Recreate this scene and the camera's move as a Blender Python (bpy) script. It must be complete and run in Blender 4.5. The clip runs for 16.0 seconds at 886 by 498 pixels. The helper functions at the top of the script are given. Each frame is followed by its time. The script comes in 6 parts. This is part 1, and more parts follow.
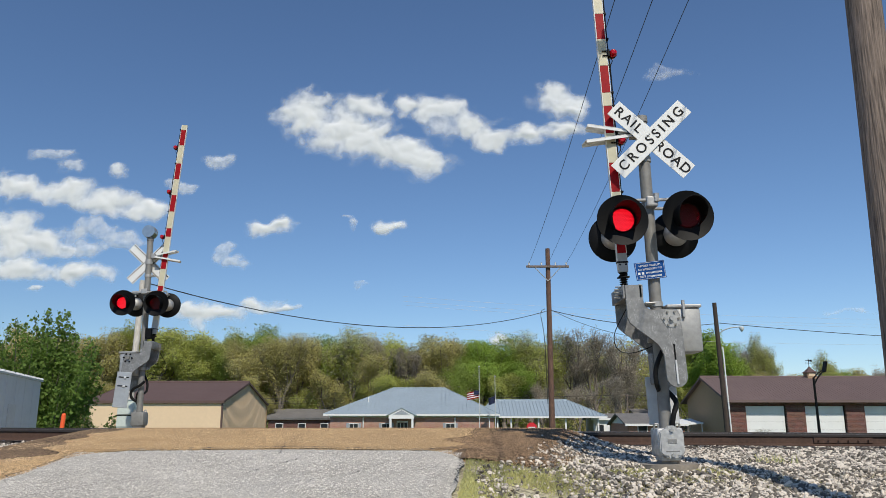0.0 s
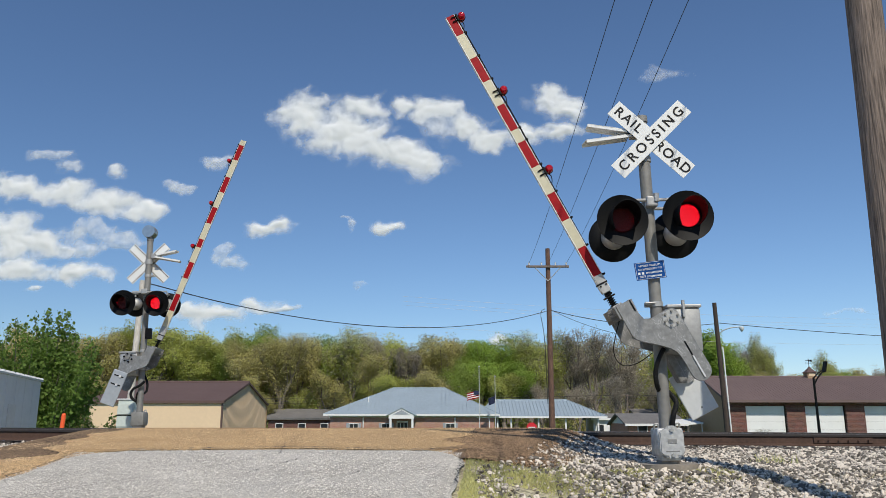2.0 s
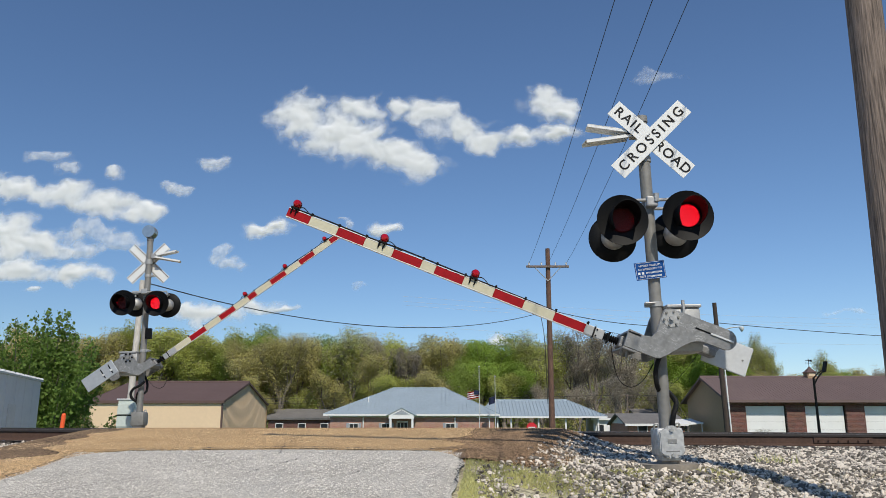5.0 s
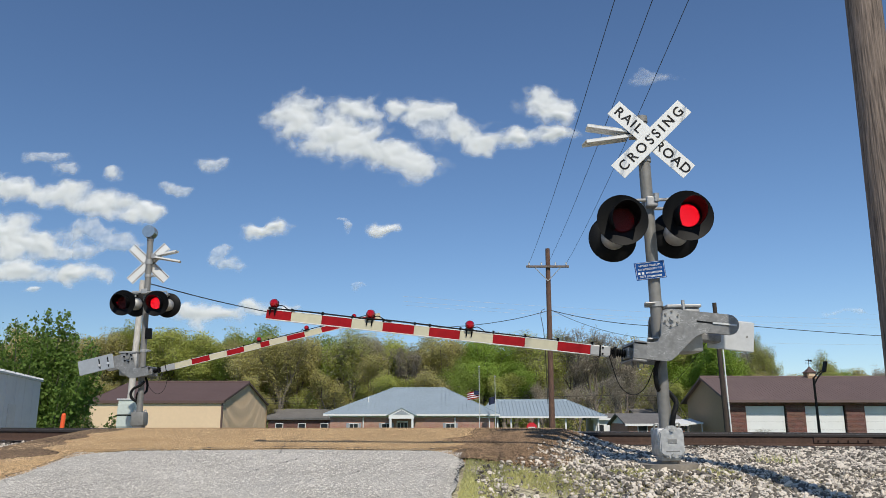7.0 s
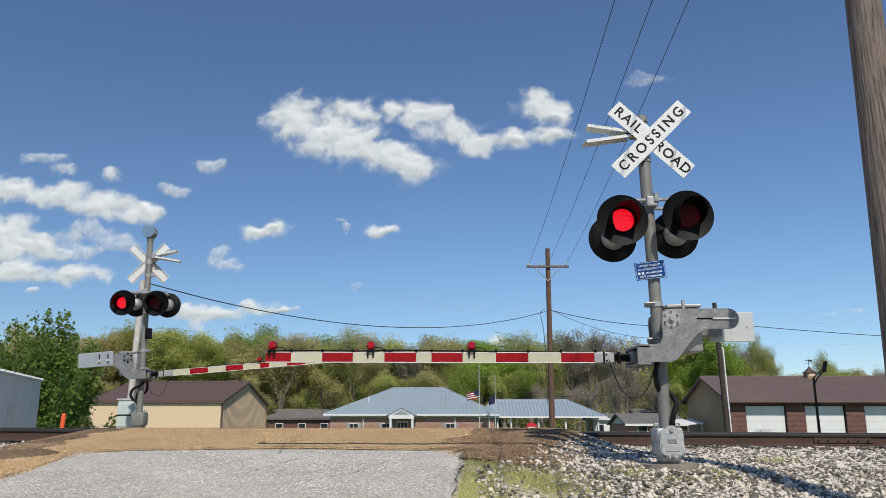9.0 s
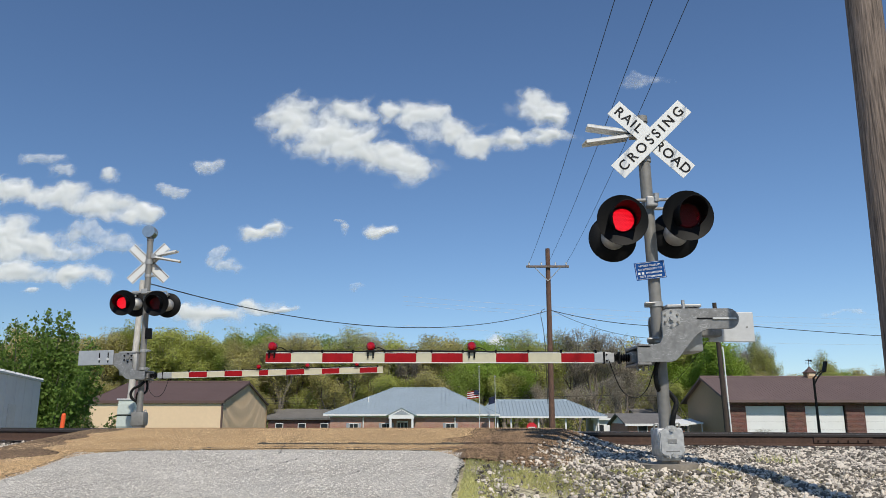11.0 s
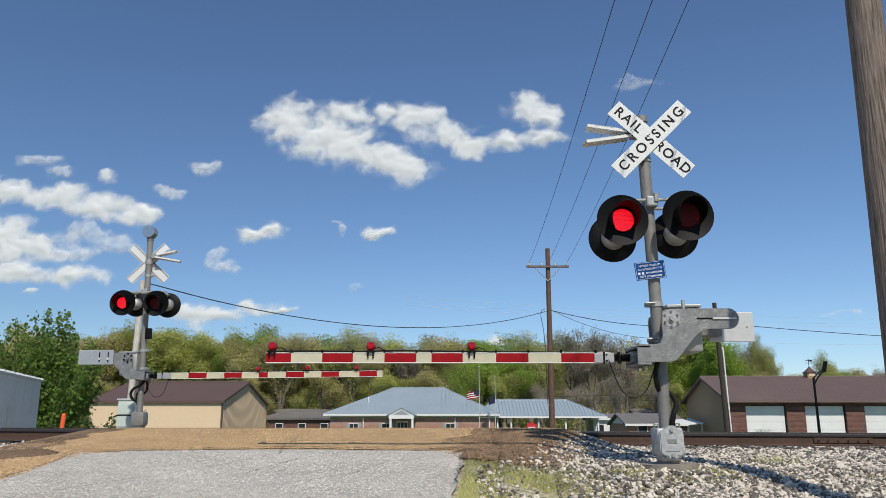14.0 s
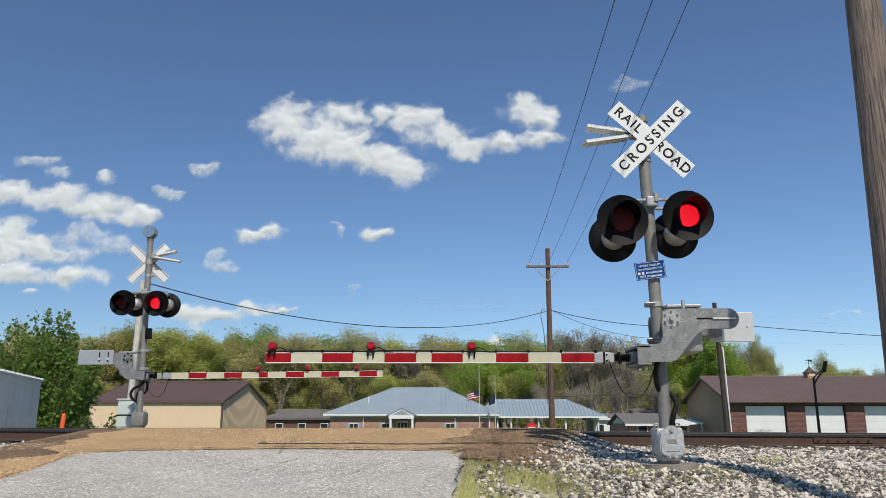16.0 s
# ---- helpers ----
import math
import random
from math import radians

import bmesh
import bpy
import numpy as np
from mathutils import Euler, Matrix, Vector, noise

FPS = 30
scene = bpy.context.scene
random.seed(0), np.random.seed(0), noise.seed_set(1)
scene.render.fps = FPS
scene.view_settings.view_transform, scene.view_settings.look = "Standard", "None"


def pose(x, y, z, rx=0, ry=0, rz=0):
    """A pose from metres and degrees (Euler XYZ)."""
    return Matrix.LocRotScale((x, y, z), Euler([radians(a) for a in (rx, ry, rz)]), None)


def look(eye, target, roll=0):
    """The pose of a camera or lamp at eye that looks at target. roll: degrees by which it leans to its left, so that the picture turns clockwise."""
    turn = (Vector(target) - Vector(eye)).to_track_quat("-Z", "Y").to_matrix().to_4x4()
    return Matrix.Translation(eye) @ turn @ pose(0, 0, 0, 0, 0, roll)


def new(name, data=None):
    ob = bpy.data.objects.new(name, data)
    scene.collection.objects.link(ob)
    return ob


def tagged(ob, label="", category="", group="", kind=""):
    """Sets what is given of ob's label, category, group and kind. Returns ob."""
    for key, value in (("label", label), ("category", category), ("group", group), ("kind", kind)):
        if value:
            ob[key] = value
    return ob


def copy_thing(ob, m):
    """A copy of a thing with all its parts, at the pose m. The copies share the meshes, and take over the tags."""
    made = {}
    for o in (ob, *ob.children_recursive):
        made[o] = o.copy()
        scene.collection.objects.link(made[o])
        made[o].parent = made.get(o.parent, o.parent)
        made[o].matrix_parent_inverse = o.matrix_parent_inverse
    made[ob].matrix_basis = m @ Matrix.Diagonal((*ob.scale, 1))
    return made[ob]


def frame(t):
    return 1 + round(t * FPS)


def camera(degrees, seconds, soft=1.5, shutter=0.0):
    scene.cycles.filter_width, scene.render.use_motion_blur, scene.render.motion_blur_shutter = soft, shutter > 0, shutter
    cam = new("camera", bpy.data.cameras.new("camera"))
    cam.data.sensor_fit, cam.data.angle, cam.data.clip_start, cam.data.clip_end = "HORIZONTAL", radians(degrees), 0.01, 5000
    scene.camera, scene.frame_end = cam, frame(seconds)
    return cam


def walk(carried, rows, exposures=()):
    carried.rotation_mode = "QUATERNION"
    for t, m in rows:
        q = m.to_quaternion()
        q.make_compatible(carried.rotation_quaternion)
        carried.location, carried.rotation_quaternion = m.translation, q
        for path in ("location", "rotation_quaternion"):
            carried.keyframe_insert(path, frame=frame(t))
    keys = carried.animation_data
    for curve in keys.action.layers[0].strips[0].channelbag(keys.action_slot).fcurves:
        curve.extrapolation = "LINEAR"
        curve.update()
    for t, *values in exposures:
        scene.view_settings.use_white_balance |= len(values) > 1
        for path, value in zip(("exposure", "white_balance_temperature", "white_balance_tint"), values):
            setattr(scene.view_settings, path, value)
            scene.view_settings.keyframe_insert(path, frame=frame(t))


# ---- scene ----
cam = camera(60.66, 16.0, soft=0.5)
EYE = pose(0, 0, 1.6, 102.66, 0, 0)
walk(cam, [(0.0, EYE), (16.0, EYE)], exposures=[(0.0, 0.0), (16.0, 0.0)])

# ---- light ----
SUN_FROM = Vector((0.27, -0.91, 1.02)).normalized()
world = bpy.data.worlds.new("sky")
scene.world = world
world.use_nodes = True
wn = world.node_tree.nodes
sky = wn.new("ShaderNodeTexSky")
sky.sky_type = "NISHITA"
sky.sun_disc = False
sky.sun_elevation = math.asin(SUN_FROM.z)
sky.sun_rotation = math.atan2(-SUN_FROM.x, SUN_FROM.y)
sky.altitude = 150
sky.air_density, sky.dust_density, sky.ozone_density = 1.0, 0.08, 7.0
wn["Background"].inputs["Strength"].default_value = 0.106
world.node_tree.links.new(sky.outputs[0], wn["Background"].inputs["Color"])
sun = new("sun", bpy.data.lights.new("sun", "SUN"))
sun.data.energy, sun.data.angle, sun.data.color = 3.7, radians(0.53), (1.0, 0.93, 0.81)
sun.matrix_world = look(SUN_FROM * 50, (0, 0, 0))


# ---- materials ----
def material(name, base, rough=0.7, metal=0.0, vary=0.25, grain=30.0, stain=1.5, bump=0.15, dark=None, speckle=0.0,
             island=0.0, object_vary=0.0, spec=0.5, coat=0.0):
    """A surface with colour variation at two scales, grain relief and, where asked, speckles."""
    m = bpy.data.materials.new(name)
    m.use_nodes = True
    n, l = m.node_tree.nodes, m.node_tree.links
    b = n["Principled BSDF"]
    co = n.new("ShaderNodeTexCoord")
    fine, large = n.new("ShaderNodeTexNoise"), n.new("ShaderNodeTexNoise")
    fine.inputs["Scale"].default_value, fine.inputs["Detail"].default_value = grain, 6
    large.inputs["Scale"].default_value, large.inputs["Detail"].default_value = stain, 5
    large.inputs["Roughness"].default_value = 0.65
    for t in (fine, large):
        l.new(co.outputs["Object"], t.inputs["Vector"])
    dark = dark or tuple(c * (1 - vary) for c in base)
    light = tuple(min(1, c * (1 + vary * 0.6)) for c in base)
    ramp = n.new("ShaderNodeValToRGB")
    ramp.color_ramp.elements[0].position, ramp.color_ramp.elements[1].position = 0.32, 0.68
    ramp.color_ramp.elements[0].color, ramp.color_ramp.elements[1].color = (*dark, 1), (*light, 1)
    add = n.new("ShaderNodeMath")
    add.operation = "MULTIPLY_ADD"
    l.new(fine.outputs["Fac"], add.inputs[0])
    add.inputs[1].default_value = 0.45
    half = n.new("ShaderNodeMath")
    half.operation = "MULTIPLY"
    half.inputs[1].default_value = 0.55
    l.new(large.outputs["Fac"], half.inputs[0])
    l.new(half.outputs[0], add.inputs[2])
    value = add.outputs[0]
    if speckle:
        vor = n.new("ShaderNodeTexVoronoi")
        vor.inputs["Scale"].default_value = grain * 2.2
        l.new(co.outputs["Object"], vor.inputs["Vector"])
        s = n.new("ShaderNodeSeparateColor")
        l.new(vor.outputs["Color"], s.inputs[0])
        mm = n.new("ShaderNodeMath")
        mm.operation = "MULTIPLY_ADD"
        mm.inputs[1].default_value = speckle
        l.new(s.outputs[0], mm.inputs[0])
        sub = n.new("ShaderNodeMath")
        sub.operation = "SUBTRACT"
        l.new(value, sub.inputs[0])
        sub.inputs[1].default_value = speckle * 0.5
        l.new(sub.outputs[0], mm.inputs[2])
        value = mm.outputs[0]
    for amount, node, out in ((island, "ShaderNodeNewGeometry", "Random Per Island"), (object_vary, "ShaderNodeObjectInfo", "Random")):
        if amount:
            g = n.new(node)
            mm = n.new("ShaderNodeMath")
            mm.operation = "MULTIPLY_ADD"
            mm.inputs[1].default_value = amount
            l.new(g.outputs[out], mm.inputs[0])
            sub = n.new("ShaderNodeMath")
            sub.operation = "SUBTRACT"
            l.new(value, sub.inputs[0])
            sub.inputs[1].default_value = amount * 0.5
            l.new(sub.outputs[0], mm.inputs[2])
            value = mm.outputs[0]
    l.new(value, ramp.inputs["Fac"])
    l.new(ramp.outputs[0], b.inputs["Base Color"])
    b.inputs["Roughness"].default_value, b.inputs["Metallic"].default_value = rough, metal
    b.inputs["Specular IOR Level"].default_value = spec
    b.inputs["Coat Weight"].default_value = coat
    if bump:
        bp = n.new("ShaderNodeBump")
        bp.inputs["Strength"].default_value = bump
        bp.inputs["Distance"].default_value = 0.02
        l.new(fine.outputs["Fac"], bp.inputs["Height"])
        l.new(bp.outputs[0], b.inputs["Normal"])
    return m


def glow(name, colour, strength, rough=0.35):
    m = material(name, colour, rough, bump=0)
    b = m.node_tree.nodes["Principled BSDF"]
    b.inputs["Emission Color"].default_value = (*colour, 1)
    b.inputs["Emission Strength"].default_value = strength
    return m


def leaf_material(name, base, vary=0.38):
    m = material(name, base, 0.6, vary=vary, grain=2.0, stain=0.25, bump=0, island=0.15, object_vary=0.4, spec=0.25)
    n, l = m.node_tree.nodes, m.node_tree.links
    tr = n.new("ShaderNodeBsdfTranslucent")
    mix = n.new("ShaderNodeMixShader")
    mix.inputs[0].default_value = 0.5
    l.new(n["Color Ramp"].outputs[0], tr.inputs["Color"])
    l.new(n["Principled BSDF"].outputs[0], mix.inputs[1])
    l.new(tr.outputs[0], mix.inputs[2])
    l.new(mix.outputs[0], n["Material Output"].inputs["Surface"])
    return m


def scuffed(name, base, scratch):
    """Cast metal crossed by pale curling scuff marks."""
    m = material(name, base, 0.5, metal=0.4, vary=0.3, grain=24, stain=9, bump=0.05)
    n, l = m.node_tree.nodes, m.node_tree.links
    co, t, band, mix = n.new("ShaderNodeTexCoord"), n.new("ShaderNodeTexNoise"), n.new("ShaderNodeValToRGB"), n.new("ShaderNodeMix")
    t.inputs["Scale"].default_value, t.inputs["Detail"].default_value, t.inputs["Distortion"].default_value = 7.0, 4, 1.6
    mp, patch, cut = n.new("ShaderNodeMapping"), n.new("ShaderNodeTexNoise"), n.new("ShaderNodeMapRange")
    mp.inputs["Rotation"].default_value, mp.inputs["Scale"].default_value = (0, radians(25), 0), (0.7, 1.0, 2.2)
    l.new(co.outputs["Object"], mp.inputs["Vector"])
    l.new(mp.outputs[0], t.inputs["Vector"])
    patch.inputs["Scale"].default_value, patch.inputs["Detail"].default_value = 9.0, 4
    l.new(co.outputs["Object"], patch.inputs["Vector"])
    cut.inputs["From Min"].default_value, cut.inputs["From Max"].default_value = 0.46, 0.62
    l.new(patch.outputs["Fac"], cut.inputs["Value"])
    both = n.new("ShaderNodeMath")
    both.operation = "MULTIPLY"
    l.new(cut.outputs[0], both.inputs[1])
    band.color_ramp.elements[0].position, band.color_ramp.elements[1].position = 0.48, 0.525
    band.color_ramp.elements[0].color, band.color_ramp.elements[1].color = (0, 0, 0, 1), (0, 0, 0, 1)
    mid = band.color_ramp.elements.new(0.50)
    mid.color = (1, 1, 1, 1)
    l.new(t.outputs["Fac"], band.inputs["Fac"])
    mix.data_type = "RGBA"
    l.new(band.outputs[0], both.inputs[0])
    l.new(both.outputs[0], mix.inputs[0])
    l.new(n["Color Ramp"].outputs[0], mix.inputs[6])
    mix.inputs[7].default_value = (*scratch, 1)
    l.new(mix.outputs[2], n["Principled BSDF"].inputs["Base Color"])
    return m


M = {
    "soil": material("soil_and_grass", (0.40, 0.36, 0.24), 0.95, vary=0.5, grain=14, stain=0.7, bump=0.6, speckle=0.4),
    "field": material("mown_grass", (0.09, 0.13, 0.035), 0.95, vary=0.4, grain=3, stain=0.08, bump=0.3),
    "asphalt": material("worn_grey_asphalt", (0.56, 0.525, 0.465), 0.95, vary=0.4, grain=75, stain=0.8, bump=0.8, speckle=0.5, spec=0.2),
    "apron": material("tan_chip_seal", (0.53, 0.345, 0.17), 0.95, vary=0.6, grain=55, stain=0.33, bump=0.9, speckle=0.6, spec=0.2),
    "shoulder": material("brown_washed_gravel", (0.215, 0.142, 0.085), 0.95, vary=0.75, grain=38, stain=1.2, bump=0.9, speckle=0.8, spec=0.2),
    "tar": material("crack_tar", (0.035, 0.033, 0.03), 0.8, grain=60),
    "stone": material("limestone_ballast", (0.50, 0.445, 0.375), 0.92, vary=0.7, grain=25, stain=5, bump=0.5, island=0.95, spec=0.2),
    "ballast": material("ballast_gap_shade", (0.07, 0.062, 0.053), 0.95, vary=0.6, grain=22, stain=2, bump=0.9, speckle=0.7),
    "rust": material("rusted_rail_steel", (0.085, 0.047, 0.032), 0.8, metal=0.1, vary=0.45, grain=25, stain=2, bump=0.2),
    # near-black for the sides and underside of the rail head
    "railhead": material("dark_rail_head", (0.028, 0.022, 0.02), 0.6, vary=0.4, grain=25, bump=0.1),
    "chip": material("pale_stone_chippings", (0.57, 0.535, 0.48), 0.9, vary=0.5, grain=30, stain=4, bump=0.2, island=0.9, spec=0.2),
    "tanchip": material("tan_stone_chippings", (0.57, 0.41, 0.24), 0.9, vary=0.65, grain=30, stain=4, bump=0.2, island=1.2, spec=0.2),
    "brownchip": material("brown_and_tan_gravel", (0.27, 0.18, 0.11), 0.9, vary=0.7, grain=30, stain=4, bump=0.2, island=1.2, spec=0.2),
    "railtop": material("worn_rail_head", (0.28, 0.27, 0.26), 0.3, metal=0.9, vary=0.2, grain=40, bump=0.03),
    "tie": material("creosoted_timber", (0.07, 0.055, 0.045), 0.9, vary=0.4, grain=18, bump=0.5),
    "alu": scuffed("scuffed_cast_aluminium", (0.25, 0.25, 0.245), (0.52, 0.52, 0.51)),
    "galv": material("galvanised_steel", (0.40, 0.40, 0.39), 0.55, metal=0.5, vary=0.22, grain=22, stain=3, bump=0.05),
    "mastgrey": material("weathered_mast_metal", (0.24, 0.235, 0.22), 0.65, metal=0.3, vary=0.25, grain=14, stain=2, bump=0.06),
    "plate": material("silver_paint", (0.56, 0.575, 0.58), 0.55, metal=0.05, vary=0.15, grain=14, stain=2, bump=0.04),
    "black": material("black_enamel", (0.0035, 0.0038, 0.0042), 0.55, vary=0.3, grain=20, bump=0.03, spec=0.16),
    "rubber": material("black_rubber", (0.008, 0.008, 0.008), 0.6, grain=40, bump=0.05, spec=0.2),
    "white": material("white_sheeting", (0.70, 0.71, 0.70), 0.6, vary=0.05, grain=20, stain=2.5, bump=0.02),
    "cream": material("aged_white_sheeting", (0.54, 0.505, 0.36), 0.5, vary=0.12, grain=14, stain=3, bump=0.02),
    "redtape": material("red_reflective_sheeting", (0.30, 0.006, 0.010), 0.5, vary=0.2, spec=0.15, grain=12, stain=3, bump=0.02),
    "ink": material("black_lettering", (0.008, 0.008, 0.009), 0.6, grain=20, bump=0, spec=0.2),
    "blue": material("blue_sign_face", (0.004, 0.062, 0.25), 0.5, vary=0.12, grain=12, bump=0, spec=0.15),
    "paint_white": material("white_paint", (0.78, 0.78, 0.76), 0.6, vary=0.08, grain=20, stain=1.0, bump=0.03),
    "led": glow("lit_red_diodes", (1.0, 0.016, 0.035), 1.5),
    "led_field": glow("red_lens_over_diodes", (0.62, 0.0, 0.008), 0.45),
    "led_dark": material("unlit_red_lens", (0.075, 0.002, 0.003), 0.5, vary=0.6, grain=60, bump=0.3, spec=0.2),
    "led_off": material("unlit_red_diodes", (0.15, 0.008, 0.007), 0.4, vary=0.5, grain=60, bump=0),
    "bellmetal": material("polished_bell_metal", (0.50, 0.50, 0.49), 0.3, metal=1.0, vary=0.2, grain=14, stain=4, bump=0.03),
    "weightgrey": material("blue_grey_galvanised_plate", (0.36, 0.385, 0.41), 0.5, metal=0.2, vary=0.15, grain=14, stain=3, bump=0.03),
    "armlens": glow("red_arm_lens", (0.40, 0.001, 0.008), 0.04, 0.08),
    "concrete": material("concrete", (0.27, 0.235, 0.19), 0.95, vary=0.3, grain=20, stain=3, bump=0.3),
    "wire": material("wire_black", (0.02, 0.02, 0.022), 0.6, bump=0),
    "tan_siding": material("tan_steel_siding", (0.76, 0.57, 0.37), 0.55, vary=0.06, grain=4, stain=0.4, bump=0.03),
    # the tan siding again, its colour darkened for grazing light on the barn end
    "barn_end": material("shaded_tan_steel_siding", (0.56, 0.43, 0.30), 0.6, vary=0.08, grain=4, stain=0.4, bump=0.03),
    "navy": material("navy_flag_cloth", (0.012, 0.02, 0.06), 0.8, vary=0.2, grain=20, bump=0.02),
    "brown_siding": material("brown_steel_siding", (0.36, 0.24, 0.14), 0.7, vary=0.08, grain=4, stain=0.4, bump=0.03),
    "maroon_roof": material("maroon_steel_roof", (0.125, 0.082, 0.074), 0.75, spec=0.2, vary=0.12, grain=4, stain=0.4, bump=0.03),
    "mauve_roof": material("mauve_brown_steel_roof", (0.165, 0.117, 0.108), 0.7, spec=0.3, vary=0.12, grain=4, stain=0.4, bump=0.03),
    "blue_roof": material("pale_blue_metal_roof", (0.36, 0.43, 0.475), 0.42, metal=0.2, vary=0.12, grain=3, stain=0.3, bump=0.03),
    "grey_roof": material("grey_shingle_roof", (0.17, 0.16, 0.15), 0.9, vary=0.3, grain=6, stain=0.6, bump=0.3),
    "pink_brick": material("pale_red_brick", (0.44, 0.23, 0.16), 0.9, vary=0.25, grain=8, stain=0.8, bump=0.2, speckle=0.3),
    "dark_glass": material("dark_window_glass", (0.03, 0.035, 0.04), 0.08, bump=0),
    "shed": material("grey_blue_steel", (0.33, 0.36, 0.39), 0.5, metal=0.2, vary=0.1, grain=5, stain=0.8, bump=0.03),
    "shed_pale": material("pale_grey_steel", (0.56, 0.59, 0.62), 0.5, vary=0.1, grain=5, stain=0.8, bump=0.03),
    "box_cast": material("bright_cast_metal", (0.52, 0.52, 0.51), 0.45, metal=0.4, vary=0.3, grain=20, stain=5, bump=0.06),
    "orange": material("orange_plastic", (0.85, 0.12, 0.03), 0.5, vary=0.1, grain=20, bump=0),
    "cabinet": material("pale_green_enamel", (0.55, 0.62, 0.58), 0.5, vary=0.1, grain=12, bump=0.02),
    "red_paint": material("red_paint", (0.6, 0.02, 0.03), 0.4, vary=0.1, grain=10, bump=0),
    "bark": material("grey_bark", (0.21, 0.18, 0.15), 0.95, vary=0.4, grain=3, stain=0.5, bump=0.3, object_vary=0.4),
    "leaf_olive": leaf_material("olive_spring_leaves", (0.45, 0.475, 0.135), 0.18),
    "leaf_green": leaf_material("fresh_green_leaves", (0.34, 0.43, 0.095), 0.2),
    "leaf_bright": leaf_material("bright_green_leaves", (0.31, 0.43, 0.075), 0.2),
    "leaf_brown": leaf_material("brown_budding_leaves", (0.51, 0.47, 0.185), 0.18),
    "leaf_dark": leaf_material("dark_green_leaves", (0.165, 0.255, 0.055), 0.45),
    "leaf_grey": leaf_material("grey_buds", (0.48, 0.43, 0.345), 0.25),
    "grass": leaf_material("dry_and_green_grass", (0.60, 0.58, 0.26), 0.4),
}


# ---- mesh tools ----
def link(name, bm, mat, parent=None, label="", smooth=False):
    me = bpy.data.meshes.new(name)
    bm.normal_update()
    if smooth:
        for f in bm.faces:
            f.smooth = True
    bm.to_mesh(me)
    bm.free()
    me.materials.append(M[mat] if isinstance(mat, str) else mat)
    ob = new(name, me)
    if smooth:
        me.set_sharp_from_angle(angle=radians(40))
    if parent:
        ob.parent = parent
    if label:
        ob["label"] = label
    return ob


def part(name, bm, mat, parent, label="", smooth=False):
    return link(name, bm, mat, parent, label, smooth)


def thing(name, m, label, category, group="", kind=""):
    ob = new(name)
    ob.empty_display_size = 0.2
    ob.matrix_world = m
    return tagged(ob, label, category, group, kind)


def bm_new():
    return bmesh.new()


def box(bm, x0, x1, y0, y1, z0, z1, bevel=0.0, m=None):
    r = bmesh.ops.create_cube(bm, size=1)
    vs = r["verts"]
    for v in vs:
        v.co = Vector((x0 + (v.co.x + 0.5) * (x1 - x0), y0 + (v.co.y + 0.5) * (y1 - y0), z0 + (v.co.z + 0.5) * (z1 - z0)))
    if bevel:
        es = list({e for v in vs for e in v.link_edges})
        rr = bmesh.ops.bevel(bm, geom=es, offset=bevel, segments=2, profile=0.5, affect="EDGES")
        vs = list({v for f in rr["faces"] for v in f.verts} | {v for v in vs if v.is_valid})
    if m is not None:
        for v in vs:
            v.co = m @ v.co
    return bm


def rod(bm, a, b, r0, r1=None, seg=12, caps=True):
    a, b = Vector(a), Vector(b)
    r1 = r0 if r1 is None else r1
    d = b - a
    m = Matrix.Translation((a + b) / 2) @ d.to_track_quat("Z", "Y").to_matrix().to_4x4()
    bmesh.ops.create_cone(bm, cap_ends=caps, segments=seg, radius1=r0, radius2=r1, depth=d.length, matrix=m)
    return bm


def ball(bm, c, r, seg=14, squash=(1, 1, 1)):
    bmesh.ops.create_uvsphere(bm, u_segments=seg, v_segments=max(6, seg // 2 + 2), radius=r,
                              matrix=Matrix.Translation(c) @ Matrix.Diagonal((*squash, 1)))
    return bm


def prism(bm, outline, y0, y1, bevel=0.0):
    """An outline in x and z, given thickness along y."""
    vs = [bm.verts.new((x, y0, z)) for x, z in outline]
    f = bm.faces.new(vs)
    r = bmesh.ops.extrude_face_region(bm, geom=[f])
    for v in r["geom"]:
        if isinstance(v, bmesh.types.BMVert):
            v.co.y = y1
    bmesh.ops.recalc_face_normals(bm, faces=bm.faces)
    return bm


def tube(bm, pts, r, seg=8):
    """A smooth tube through points."""
    pts = [Vector(p) for p in pts]
    fine = []
    for i in range(len(pts) - 1):
        p0, p1, p2, p3 = pts[max(i - 1, 0)], pts[i], pts[i + 1], pts[min(i + 2, len(pts) - 1)]
        for k in range(6):
            t = k / 6
            fine.append(0.5 * (2 * p1 + (p2 - p0) * t + (2 * p0 - 5 * p1 + 4 * p2 - p3) * t * t + (3 * p1 - p0 - 3 * p2 + p3) * t ** 3))
    fine.append(pts[-1])
    rings = []
    for i, p in enumerate(fine):
        d = (fine[min(i + 1, len(fine) - 1)] - fine[max(i - 1, 0)]).normalized()
        q = d.to_track_quat("Z", "Y")
        rings.append([bm.verts.new(p + q @ Vector((r * math.cos(6.2832 * k / seg), r * math.sin(6.2832 * k / seg), 0))) for k in range(seg)])
    for a, b in zip(rings, rings[1:]):
        for k in range(seg):
            bm.faces.new((a[k], a[(k + 1) % seg], b[(k + 1) % seg], b[k]))
    bm.faces.new(rings[0][::-1])
    bm.faces.new(rings[-1])
    return bm


